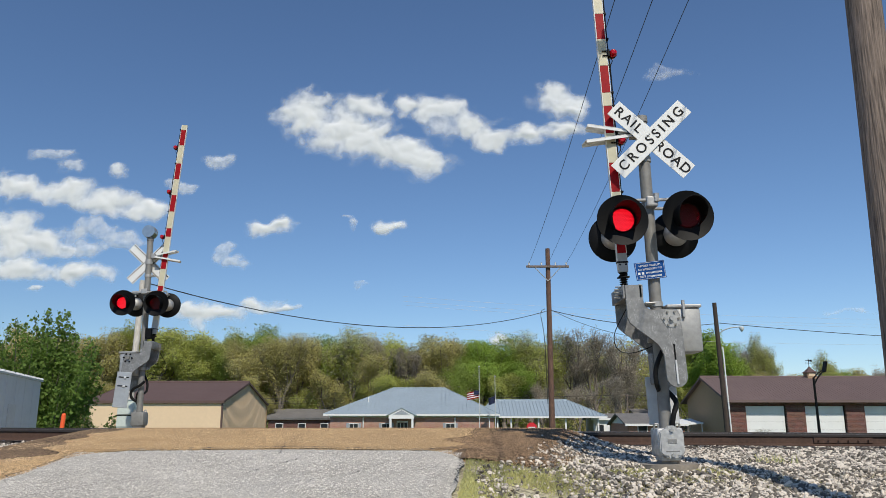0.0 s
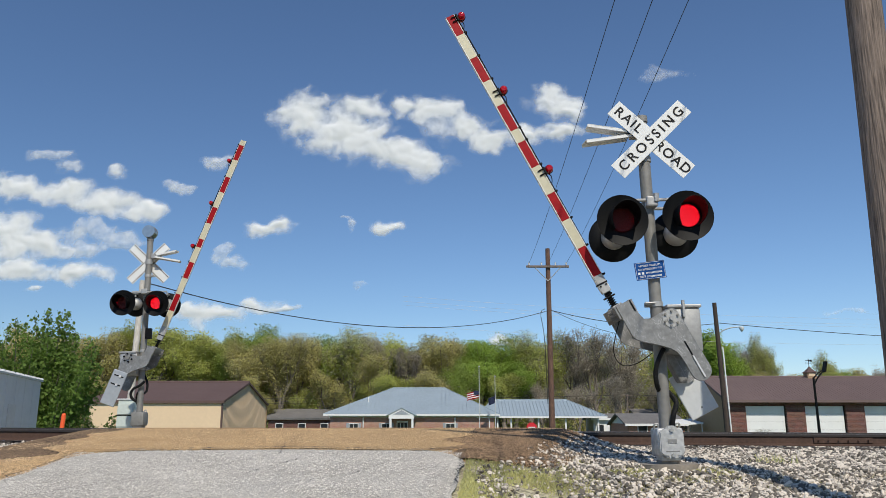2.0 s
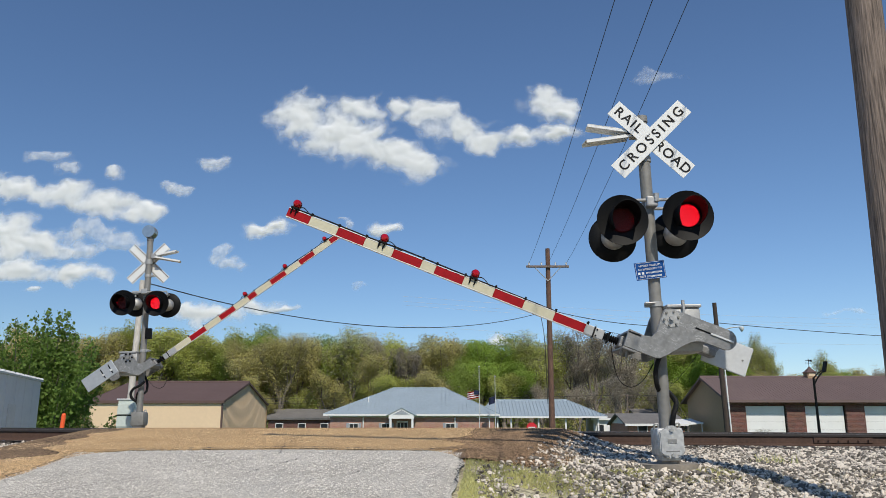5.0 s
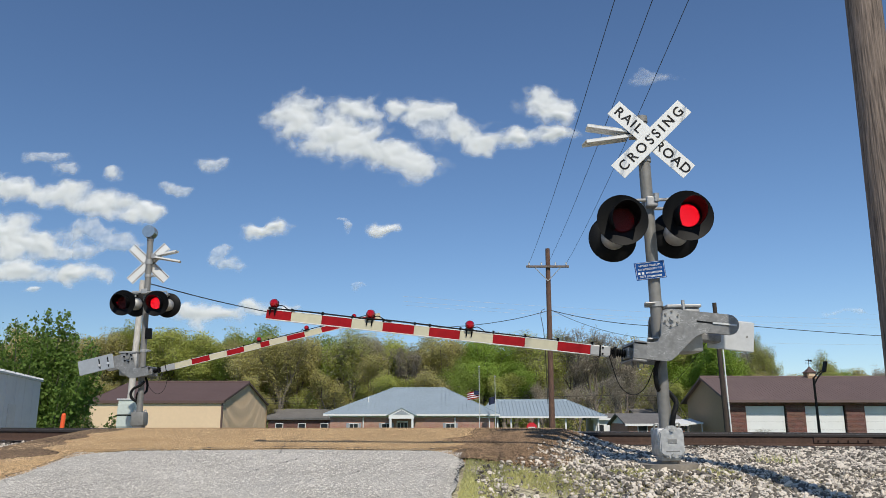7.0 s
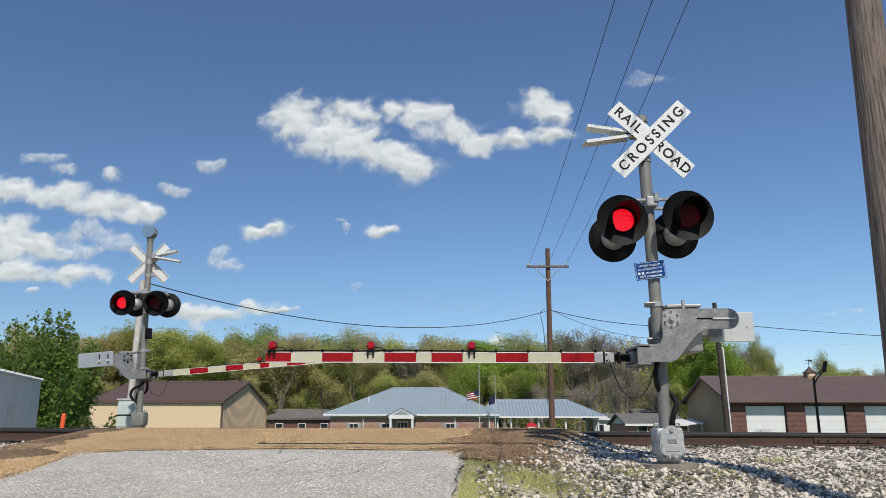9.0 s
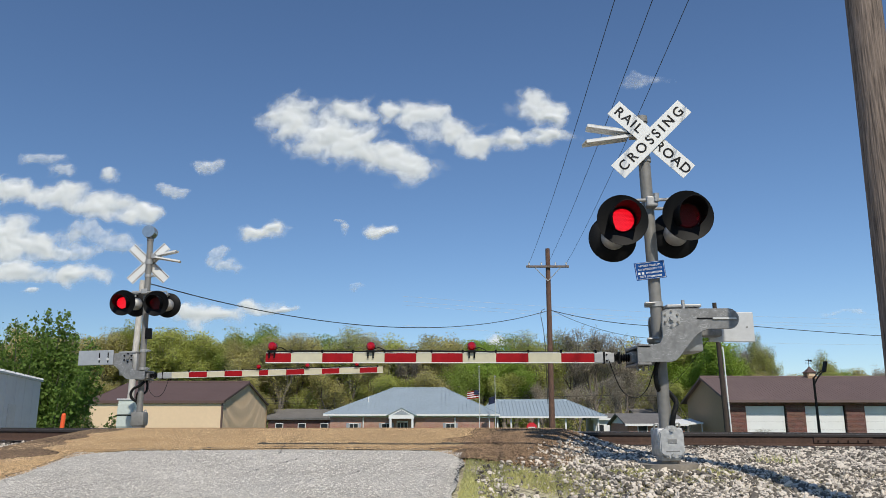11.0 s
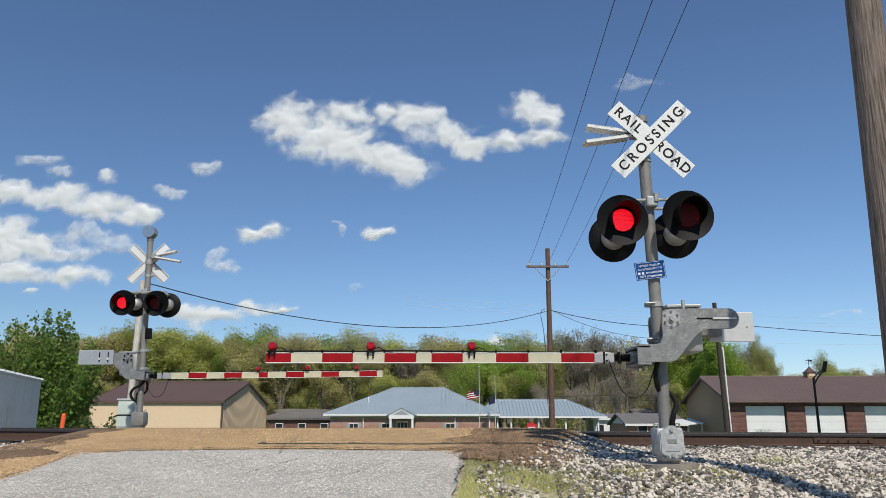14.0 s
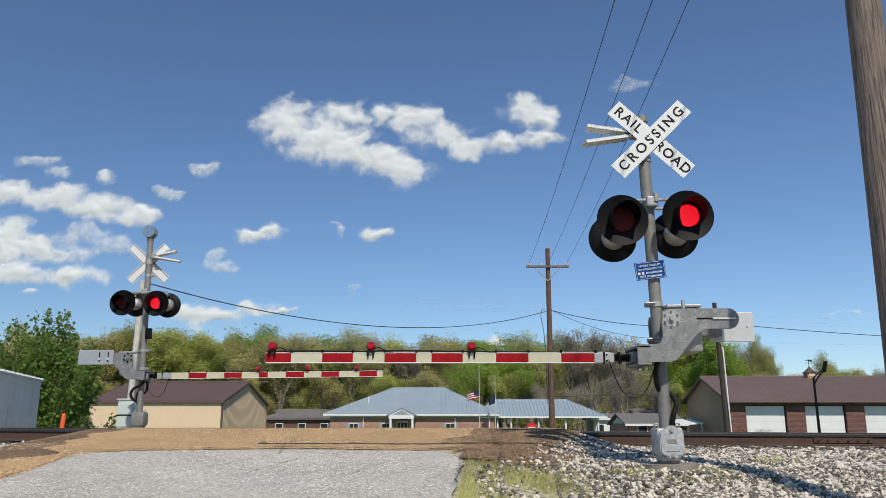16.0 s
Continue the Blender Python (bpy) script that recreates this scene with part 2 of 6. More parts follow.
def lathe(bm, profile, axis_m, seg=28):
    """A profile of (radius, height) turned about the local z of axis_m."""
    rings = []
    for r, h in profile:
        rings.append([bm.verts.new(axis_m @ Vector((r * math.cos(6.28318 * k / seg), r * math.sin(6.28318 * k / seg), h))) for k in range(seg)])
    for a, b in zip(rings, rings[1:]):
        for k in range(seg):
            bm.faces.new((a[k], a[(k + 1) % seg], b[(k + 1) % seg], b[k]))
    return bm


def text_mesh(name, words, size, m, mat, parent, spacing=1.0, bold=0.0):
    """Flat lettering in the built-in font, centred on the pose m."""
    cu = bpy.data.curves.new(name, "FONT")
    cu.body, cu.size, cu.align_x, cu.align_y, cu.extrude = words, size, "CENTER", "CENTER", 0.0015
    cu.space_character, cu.offset = spacing, bold
    tmp = bpy.data.objects.new(name, cu)
    scene.collection.objects.link(tmp)
    bpy.context.view_layer.update()
    me = bpy.data.meshes.new_from_object(tmp.evaluated_get(bpy.context.evaluated_depsgraph_get()))
    bpy.data.objects.remove(tmp)
    me.materials.clear()
    me.materials.append(M[mat])
    ob = new(name, me)
    ob.parent = parent
    ob.matrix_local = m
    return ob


def smooth_step(a, b, x):
    t = min(1.0, max(0.0, (x - a) / (b - a)))
    return t * t * (3 - 2 * t)


def chain(pairs, x):
    """Straight interpolation along (x, value) pairs."""
    if x <= pairs[0][0]:
        return pairs[0][1]
    for (a, va), (b, vb) in zip(pairs, pairs[1:]):
        if x <= b:
            return va + (vb - va) * (x - a) / (b - a)
    return pairs[-1][1]


# ---- lie of the land ----
ROAD = ((-8, 0.0), (0, 0.45), (5.85, 1.03), (9.0, 1.245), (9.9, 1.29), (12.3, 1.43), (14.4, 1.432), (17.5, 1.385), (26, 0.6), (40, -0.3), (70, -0.5), (110, -0.8))
BED = ((-8, -0.1), (0, 0.1), (4, 0.28), (6, 0.62), (7.3, 0.85), (8.6, 1.045), (10, 1.1), (12, 1.15), (14.6, 1.15), (17.4, 1.16), (24, 0.2), (40, -0.4), (70, -0.5), (110, -0.8))


def rail_top(x):
    return 1.39 - 0.0052 * (x - 2.5)


def track_y(x):
    return 13.3 - 0.052 * x


def road_left(y):
    return chain(((0, -3.6), (6.5, -3.72), (7.4, -3.8), (8.6, -4.05), (26, -4.3)), y)


def road_right(y):
    return chain(((0, -0.33), (6, 0.07), (9, 0.27), (26, 0.3)), y)


def apron_left(y):
    return chain(((6, -4.9), (8, -5.1), (10, -5.5), (12, -5.75), (15, -6.1), (20, -5.2)), y)


def apron_right(y):
    """The edge of the gravel apron."""
    return chain(((6, -0.2), (8.15, 0.1), (8.4, 0.75), (8.8, 1.0), (9.5, 1.2), (10.4, 1.45), (12, 2.0), (14.5, 2.4), (20, 1.0)), y)


def shoulder_in(y):
    """Where the tan apron gives way to brown gravel."""
    return apron_right(y) - 0.85 - 0.14 * max(0.0, y - 9.5) + 0.4 * noise.noise((y * 1.3, 2, 0)) + 0.5 * smooth_step(8.7, 8.1, y)


def bank_right(y):
    """The shoulder of the road bank."""
    return chain(((6, 0.1), (7.8, 0.25), (8.4, 0.7), (9.5, 1.15), (10.4, 1.45), (12, 2.0), (14.5, 2.4), (20, 1.0)), y)


def land(x, y):
    """The height of the ground."""
    road, bed = chain(ROAD, y), chain(BED, y) - 0.0052 * (x - 2.5) * smooth_step(4, 11, y) * smooth_step(40, 24, y)
    bed -= 0.02 * max(0.0, min(x, 6.5) - 2.9) * smooth_step(11.3, 9.0, y)
    k = smooth_step(apron_left(y) - 0.75, apron_left(y) + 0.3, x) * smooth_step(bank_right(y) + 0.9, bank_right(y) - 0.25, x)
    return bed + (road - bed) * k


def strip_mesh(name, left, right, y0, y1, step, cols, lift, mat, label, category):
    """A road surface between two edges that lies on the land."""
    bm = bm_new()
    rows = []
    n = int((y1 - y0) / step)
    for i in range(n + 1):
        y = y0 + (y1 - y0) * i / n
        a, b = left(y), right(y)
        row = []
        for c in range(cols + 1):
            x = a + (b - a) * c / cols
            x += 0.05 * noise.noise((x * 2, y * 2, 3)) if c in (0, cols) else 0
            edge = 0.03 if c in (0, cols) else 0
            row.append(bm.verts.new((x, y, land(x, y) + lift - edge + 0.006 * noise.noise((x * 1.3, y * 1.3, 0)))))
        rows.append(row)
    for a, b in zip(rows, rows[1:]):
        for c in range(cols):
            bm.faces.new((a[c], a[c + 1], b[c + 1], b[c]))
    return tagged(link(name, bm, mat, smooth=True), label, category, kind="structure")


def build_ground():
    xs = sorted({round(v, 3) for v in ([-2500, -900, -400, -200, -120, -80, -50, -30, -20] + [-14 + 0.25 * i for i in range(105)] + [14, 20, 30, 50, 80, 120, 200, 400, 900, 2500])})
    ys = sorted({round(v, 3) for v in ([-300, -100, -40, -15, -8, -4] + [0.25 * i for i in range(81)] + [22, 24, 26, 30, 36, 44, 56, 70, 90, 110, 140, 200, 350, 700, 1500, 3500])})
    bm = bm_new()
    grid = [[bm.verts.new((x, y, land(x, y) - (0.02 if 5 < y < 18 else 0) + (0.02 * noise.noise((x * 1.5, y * 1.5, 7)) if abs(x) < 14 and y < 20 else 0))) for x in xs] for y in ys]
    for i in range(len(ys) - 1):
        for j in range(len(xs) - 1):
            f = bm.faces.new((grid[i][j], grid[i][j + 1], grid[i + 1][j + 1], grid[i + 1][j]))
            f.material_index = 1 if ys[i] >= 22 else 0
    g = link("ground", bm, "soil", smooth=True)
    g.data.materials.append(M["field"])
    tagged(g, "bare soil with patchy grass falling away from the railway bank", "ground", kind="structure")
    strip_mesh("pavement", apron_left, apron_right, 6.0, 20.0, 0.25, 40, 0.012, "apron",
               "tan chip-sealed crossing apron laid over the tracks", "crossing apron")
    # near-black sheet whose colour stands for the shade between the ballast stones
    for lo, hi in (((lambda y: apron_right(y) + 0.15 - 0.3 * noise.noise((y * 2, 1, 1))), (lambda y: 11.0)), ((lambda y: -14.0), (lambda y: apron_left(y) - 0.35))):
        strip_mesh("track_bed", lo, hi, 9.35, 15.6, 0.2, 44, 0.008, "ballast", "dark gritty bed painting the shade in the gaps of the loose ballast", "track bed")
    for side in (0, 1):
        if side == 0:
            lo, hi = (lambda y: apron_left(y) - 0.5), (lambda y: apron_left(y) + 0.75 + 0.5 * noise.noise((y * 1.1, 5, 0)) - 0.35 * smooth_step(8.5, 6.5, y))
        else:
            lo, hi = shoulder_in, (lambda y: apron_right(y) + 0.35)
        strip_mesh("pavement_shoulder", lo, hi, 6.4 if side == 0 else 8.15, 12.5, 0.12, 14, 0.017, "shoulder",
                   "dark brown washed gravel at the apron edge", "gravel shoulder")
    bm = bm_new()
    rows = []
    for i in range(49):
        row = []
        for c in range(33):
            u = c / 32
            end = 9.0 - 0.1 * math.sin(u * 9) - 0.55 * max(0, (0.16 - u) / 0.16) ** 2 - 0.75 * max(0, (u - 0.90) / 0.10) ** 2
            y = -8 + (end + 8) * i / 48
            x = road_left(y) + (road_right(y) - road_left(y)) * u + 0.05 * noise.noise((u * 30, y * 3, 1)) * (c in (0, 32))
            row.append(bm.verts.new((x, y, land(x, y) + 0.03 - (0.02 if c in (0, 32) or i == 48 else 0) + 0.005 * noise.noise((x, y, 2)))))
        rows.append(row)
    for a, b in zip(rows, rows[1:]):
        for c in range(32):
            bm.faces.new((a[c], a[c + 1], b[c + 1], b[c]))
    tagged(link("road", bm, "asphalt", smooth=True), "worn light grey asphalt lane with hairline cracks", "road", kind="structure")


def rail(name, off):
    """One rail: head, web and foot, swept along the track."""
    bm = bm_new()
    prof = [(-0.075, 0), (0.075, 0), (0.075, 0.012), (0.012, 0.035), (0.012, 0.13), (0.037, 0.142), (0.037, 0.172), (0.028, 0.182), (-0.028, 0.182), (-0.037, 0.172), (-0.037, 0.142), (-0.012, 0.13), (-0.012, 0.035), (-0.075, 0.012)]
    rings = []
    for x in (-90, -40, -20, -10, -5, 0, 5, 10, 20, 40, 90):
        rings.append([bm.verts.new((x, track_y(x) + off + p, rail_top(max(-20, min(20, x))) - 0.182 + h)) for p, h in prof])
    for a, b in zip(rings, rings[1:]):
        for k in range(len(prof)):
            f = bm.faces.new((a[k], b[k], b[(k + 1) % len(prof)], a[(k + 1) % len(prof)]))
            f.material_index = 1 if k == 7 else (2 if k in (4, 5, 6, 8, 9, 10) else 0)
    bmesh.ops.recalc_face_normals(bm, faces=bm.faces)
    ob = link(name, bm, "rust")
    ob.data.materials.append(M["railtop"])
    ob.data.materials.append(M["railhead"])
    return tagged(ob, "rust-brown steel rail with a polished running surface", "rail", "rails of the track")


def build_track():
    rail("rail", -0.755)
    rail("rail", 0.755)
    bm = bm_new()
    box(bm, -0.11, 0.11, -1.3, 1.3, -0.18, 0, 0.012)
    first = tagged(link("railway_tie", bm, "tie"), "dark creosoted timber tie bedded in ballast", "railway tie", "ties of the track")
    x = -16.0
    first.matrix_world = pose(x, track_y(x), rail_top(x) - 0.2, rz=-3)
    k = 0
    while x < 16:
        x += 0.52
        if -6.6 < x < 2.2:
            continue
        copy_thing(first, pose(x, track_y(x), rail_top(x) - 0.2, rz=-3 + 1.2 * math.sin(k * 2.3)))
        k += 1
    # joint bar with bolts on the near rail
    for jx in (6.25,):
        bar = thing("joint_bar", pose(jx, track_y(jx) - 0.755 - 0.03, rail_top(jx) - 0.09, rz=-3), "rusty bolted joint bar clamped on the rail web", "joint bar")
        bm = bm_new()
        box(bm, -0.45, 0.45, -0.004, 0.018, -0.05, 0.035, 0.004)
        part("plate", bm, "rust", bar)
        for i in range(6):
            bm = bm_new()
            rod(bm, (-0.38 + i * 0.152, -0.03, -0.005), (-0.38 + i * 0.152, 0, -0.005), 0.013, seg=6)
            part("bolt", bm, "rust", bar)


STRIPES_NEAR = (-4.626, -4.33, -3.967, -3.611, -3.242, -2.872, -2.694, -2.332, -1.943, -1.567, -1.184, -0.782, -0.6)
STRIPES_FAR = (-5.6, -5.467, -5.056, -4.578, -4.167, -3.755, -3.331, -2.906, -2.694, -2.296, -1.885, -1.473, -1.049, -0.45)


def flasher(signal, x, y, z, toward, group):
    """A lamp with its round background, hood and silver bowl, aimed along toward * y."""
    aim = pose(x, y, z, 90 if toward < 0 else -90, 0, 0)
    bm = bm_new()
    lathe(bm, [(0.150, -0.035), (0.16, -0.02), (0.29, 0.0), (0.302, 0.012), (0.302, 0.02), (0.285, 0.014), (0.15, -0.012), (0.150, -0.035)], Matrix.Identity(4), 40)
    lamp = part("flasher", bm, "black", signal, "black round flasher background", True)
    lamp.matrix_local = aim
    bm = bm_new()
    lathe(bm, [(0.155, -0.01), (0.15, -0.08), (0.11, -0.16), (0.05, -0.19), (0.0, -0.19)], Matrix.Identity(4), 28)
    part("housing", bm, "galv", lamp, "silver lamp bowl", True)
    # hood: open underneath
    bm = bm_new()
    up = 1 if toward < 0 else -1
    rings = []
    for r in (0.168, 0.160):
        for k in range(25):
            a = radians(-48 + k * 276 / 24) if up > 0 else radians(132 + k * 276 / 24)
            reach = 0.30 - 0.20 * (abs(k - 12) / 12) ** 2.2
            rings.append((bm.verts.new((r * math.cos(a), r * math.sin(a), -0.015)), bm.verts.new((r * math.cos(a), r * math.sin(a), reach))))
    o, i = rings[:25], rings[25:]
    for k in range(24):
        bm.faces.new((o[k][0], o[k + 1][0], o[k + 1][1], o[k][1]))
        bm.faces.new((i[k + 1][0], i[k][0], i[k][1], i[k + 1][1]))
        bm.faces.new((o[k][1], o[k + 1][1], i[k + 1][1], i[k][1]))
    part("hood", bm, "black", lamp, "black tunnel hood", True)
    bm = bm_new()
    lathe(bm, [(0.0, -0.05), (0.15, -0.05), (0.15, -0.03)], Matrix.Identity(4), 24)
    part("backing", bm, "black", lamp)
    # the lamp unit turns: one face carries the lit diodes, the other is dark
    bm = bm_new()
    rod(bm, (0, 0, -0.008), (0, 0, 0.008), 0.139, seg=28)
    unit = part("lamp_unit", bm, "led_dark", lamp, "red diode lamp unit")
    bm = bm_new()
    lathe(bm, [(0.0, 0.012), (0.05, 0.0118), (0.10, 0.011), (0.137, 0.0085)], Matrix.Identity(4), 28)
    field = len(bm.faces)
    for q in range(-8, 9):
        for w in range(-8, 9):
            px, py = q * 0.0175 + (0.00875 if w % 2 else 0), w * 0.0155
            if px * px + py * py < 0.0165:
                bmesh.ops.create_cone(bm, cap_ends=True, segments=6, radius1=0.0055, radius2=0.0035, depth=0.006, matrix=Matrix.Translation((px, py, 0.013)))
    lit = len(bm.faces)
    for q in range(-7, 8):
        for w in range(-7, 8):
            px, py = q * 0.0195 + (0.00975 if w % 2 else 0), w * 0.0172
            if px * px + py * py < 0.0165:
                bmesh.ops.create_cone(bm, cap_ends=True, segments=5, radius1=0.0036, radius2=0.0055, depth=0.005, matrix=Matrix.Translation((px, py, -0.0105)))
    unit.data.materials.append(M["led_field"])
    unit.data.materials.append(M["led"])
    unit.data.materials.append(M["led_off"])
    me = bpy.data.meshes.new("diodes")
    bm.to_mesh(me)
    bm.free()
    ub = bm_new()
    ub.from_mesh(unit.data)
    n0 = len(ub.faces)
    ub.from_mesh(me)
    ub.faces.ensure_lookup_table()
    for f in ub.faces[n0:]:
        f.material_index = 1
    for f in ub.faces[n0 + field:]:
        f.material_index = 2
    for f in ub.faces[n0 + lit:]:
        f.material_index = 3
    ub.to_mesh(unit.data)
    ub.free()
    bpy.data.meshes.remove(me)
    bm = bm_new()
    rod(bm, (0, up * 0.17, -0.1), (0, up * 0.30, -0.1), 0.02, seg=10)
    box(bm, -0.035, 0.035, up * 0.25 - 0.02, up * 0.25 + 0.02, -0.14, -0.02, 0.006)
    part("lamp_bracket", bm, "galv", lamp)
    return unit


def crossbuck(signal, x, y, z, sign):
    """Two white blades lettered in black on the face that looks along sign * y."""
    for tilt, dy, words in ((43.5, 0.0, (("CROSSING", 0.0, 1.46),)), (-44.5, 0.022, (("RAIL", -0.365, 1.22), ("ROAD", 0.345, 1.14)))):
        bm = bm_new()
        box(bm, -0.61, 0.61, -0.114, 0.114, -0.004, 0.004, 0.003)
        b = part("blade", bm, "white", signal, "white crossbuck blade")
        b.matrix_local = pose(x, y + dy, z, 90, 0, 0) @ pose(0, 0, 0, 0, 0, tilt)
        for w, off, sp in words:
            text_mesh("lettering", w, 0.172, pose(off, 0, 0.0065), "ink", b, sp, 0.0022)
        bm = bm_new()
        for dx in (-0.03, 0.03):
            rod(bm, (dx, 0.06, 0.004), (dx, 0.06, 0.012), 0.009, seg=8)
        part("bolt", bm, "galv", b)
        # stiffening strips on the back
        for e in (-0.085, 0.085):
            bm = bm_new()
            box(bm, -0.6, 0.6, e - 0.006, e + 0.006, -0.010, -0.005)
            part("edge_strip", bm, "ink", b)


def gate(m, near, group):
    """A crossing signal with its gate; returns what moves."""
    dz = 0.0 if near else 0.17
    sig = thing("crossing_signal", m, "grey metal crossing signal with red flashers, crossbuck and striped gate arm" if near else
                "grey crossing signal seen from behind with bell and striped arm", "crossing signal", group)
    bm = bm_new()
    rod(bm, (0, 0, -0.3), (0, 0, -0.035), 0.33, 0.32, seg=28)
    rod(bm, (0, 0, -0.05), (0, 0, 0.005), 0.12, seg=20)
    part("foundation", bm, "concrete", sig, "round weathered concrete foundation", True)
    top = 4.12 if near else 4.5
    bm = bm_new()
    rod(bm, (0, 0, 0), (0, 0, top), 0.071, seg=24)
    part("mast", bm, "mastgrey", sig, smooth=True)
    bm = bm_new()
    rod(bm, (0, 0, top - 0.05), (0, 0, top + 0.03), 0.08, seg=20)
    part("cap", bm, "mastgrey", sig, smooth=True)
    for zz in (3.58, 1.78, 1.36):
        bm = bm_new()
        rod(bm, (0, 0, zz - 0.03), (0, 0, zz + 0.03), 0.083, seg=20)
        box(bm, -0.13, -0.07, -0.03, 0.03, zz - 0.03, zz + 0.03, 0.005)
        rod(bm, (-0.11, -0.06, zz), (-0.11, 0.06, zz), 0.014, seg=8)
        rod(bm, (-0.145, -0.045, zz), (-0.06, -0.045, zz), 0.020, seg=6)
        rod(bm, (-0.145, -0.085, zz + 0.01), (-0.03, -0.085, zz + 0.01), 0.012, seg=8)
        part("clamp", bm, "galv", sig)
    # junction box at the foot with its lobed cover
    jb_y = -0.16
    bm = bm_new()
    box(bm, -0.15, 0.15, jb_y, 0.14, 0.05, 0.36, 0.03)
    box(bm, -0.11, 0.11, jb_y + 0.03, 0.11, 0.0, 0.06, 0.01)
    jb = part("junction_box", bm, "box_cast" if near else "mastgrey", sig, "cast aluminium base junction box" if near else "dull grey base junction box", True)
    bm = bm_new()
    prism(bm, [(-0.135, 0.09), (-0.10, 0.055), (-0.06, 0.05), (-0.045, 0.02), (0.045, 0.02), (0.06, 0.05), (0.10, 0.055), (0.135, 0.09), (0.135, 0.31), (0.10, 0.345), (0.06, 0.35), (0.045, 0.385), (-0.045, 0.385), (-0.06, 0.35), (-0.10, 0.345), (-0.135, 0.31)], jb_y - 0.05, jb_y)
    bmesh.ops.bevel(bm, geom=list(bm.edges), offset=0.012, segments=2, affect="EDGES")
    part("cover", bm, "box_cast", jb)
    for zz in (0.065, 0.335):
        bm = bm_new()
        rod(bm, (0, jb_y - 0.075, zz), (0, jb_y - 0.02, zz), 0.022, seg=6)
        box(bm, -0.02, 0.02, jb_y - 0.045, jb_y - 0.02, zz - 0.045, zz - 0.015, 0.004)
        part("cover_bolt", bm, "galv", jb)
    bm = bm_new()
    box(bm, -0.05, 0.05, jb_y - 0.056, jb_y - 0.045, 0.19, 0.24, 0.003)
    box(bm, -0.075, 0.075, jb_y - 0.054, jb_y - 0.045, 0.10, 0.115, 0.002)
    part("maker_plate", bm, "alu", jb)
    for sx in (-0.12, 0.12):
        bm = bm_new()
        tube(bm, [(sx - 0.02, -0.02, 0.34), (sx - 0.02, -0.05, 0.40), (sx + 0.02, -0.05, 0.40), (sx + 0.02, -0.02, 0.34)], 0.012, 6)
        part("lug", bm, "galv", jb)
    # black cable hose
    bm = bm_new()
    tube(bm, [(0.02, -0.10, 1.25), (-0.06, -0.13, 1.12), (-0.10, -0.12, 0.98), (-0.09, -0.10, 0.84), (-0.03, 0.02, 0.76)], 0.028)
    tube(bm, [(0.04, 0.06, 0.80), (0.10, -0.04, 0.70), (0.12, -0.08, 0.62), (0.07, -0.10, 0.5), (0.05, -0.09, 0.38)], 0.030)
    if not near:
        tube(bm, [(-0.13, 0.13, 1.06), (-0.02, 0.15, 0.96), (0.10, 0.16, 0.90), (0.17, 0.15, 0.79), (0.14, 0.14, 0.68), (0.05, 0.10, 0.61)], 0.032)
    part("cable_hose", bm, "rubber", sig, smooth=True)
    # crossbuck, side bars, sign
    crossbuck(sig, 0.075 if near else 0.05, -0.13, 3.812 + (0.1 if not near else 0), -1)
    zc = 3.785 + (0.14 if not near else 0)
    bm = bm_new()
    rod(bm, (0.05, -0.12, zc), (0.0, 0.0, zc), 0.03, seg=10)
    rod(bm, (0, 0, zc - 0.06), (0, 0, zc + 0.06), 0.085, seg=20)
    part("crossbuck_bracket", bm, "galv", sig)
    for a, b in (((-0.68, 0.02, zc + 0.26), (-0.2, 0.0, zc + 0.17)), ((-0.74, -0.06, zc + 0.02), (-0.16, 0.02, zc + 0.12))):
        bm = bm_new()
        d = Vector(b) - Vector(a)
        mm = Matrix.Translation((Vector(a) + Vector(b)) / 2) @ d.to_track_quat("X", "Z").to_matrix().to_4x4()
        box(bm, -d.length / 2, d.length / 2, -0.09, 0.09, -0.004, 0.004, 0, mm)
        box(bm, -d.length / 2, d.length / 2, -0.09, -0.082, -0.035, 0.0, 0, mm)
        box(bm, -d.length / 2, d.length / 2, 0.082, 0.09, -0.035, 0.0, 0, mm)
        part("side_bar", bm, "white", sig, "white channel bar")
    bm = bm_new()
    rod(bm, (-0.3, 0, zc + 0.16), (0, 0, zc + 0.14), 0.03, seg=10)
    box(bm, -0.16, -0.06, -0.05, 0.05, zc + 0.08, zc + 0.2, 0.01)
    part("side_bracket", bm, "galv", sig)
    if not near:
        bm = bm_new()
        box(bm, -0.20, -0.06, 0.03, 0.13, 2.05, 2.30, 0.01)
        part("relay_case", bm, "black", sig)
        bm = bm_new()
        ball(bm, (0.02, 0, top + 0.17), 0.155, 20, (1, 0.75, 1))
        rod(bm, (0.02, -0.125, top + 0.17), (0.02, 0.12, top + 0.17), 0.150, seg=24)
        bell = part("bell", bm, "bellmetal", sig, "silver round bell", True)
        for dy in (-0.07, 0.06):
            bm = bm_new()
            lathe(bm, [(0.150, -0.012), (0.157, 0.0), (0.150, 0.012)], pose(0.02, dy, top + 0.17, 90), 24)
            part("bell_band", bm, "mastgrey", bell, smooth=True)
        bm = bm_new()
        rod(bm, (0, 0, top + 0.0), (0, 0, top + 0.10), 0.055, seg=16)
        part("bell_neck", bm, "mastgrey", sig)
    # flashers on their cross pipe
    zl = 2.75 + dz
    bm = bm_new()
    rod(bm, (-0.44, -0.10, zl + 0.285), (0.40, -0.10, zl + 0.295), 0.021, seg=10)
    rod(bm, (-0.40, 0.12, zl + 0.24), (0.44, 0.12, zl + 0.24), 0.021, seg=10)
    box(bm, -0.05, 0.09, -0.15, 0.15, zl + 0.2, zl + 0.33, 0.02)
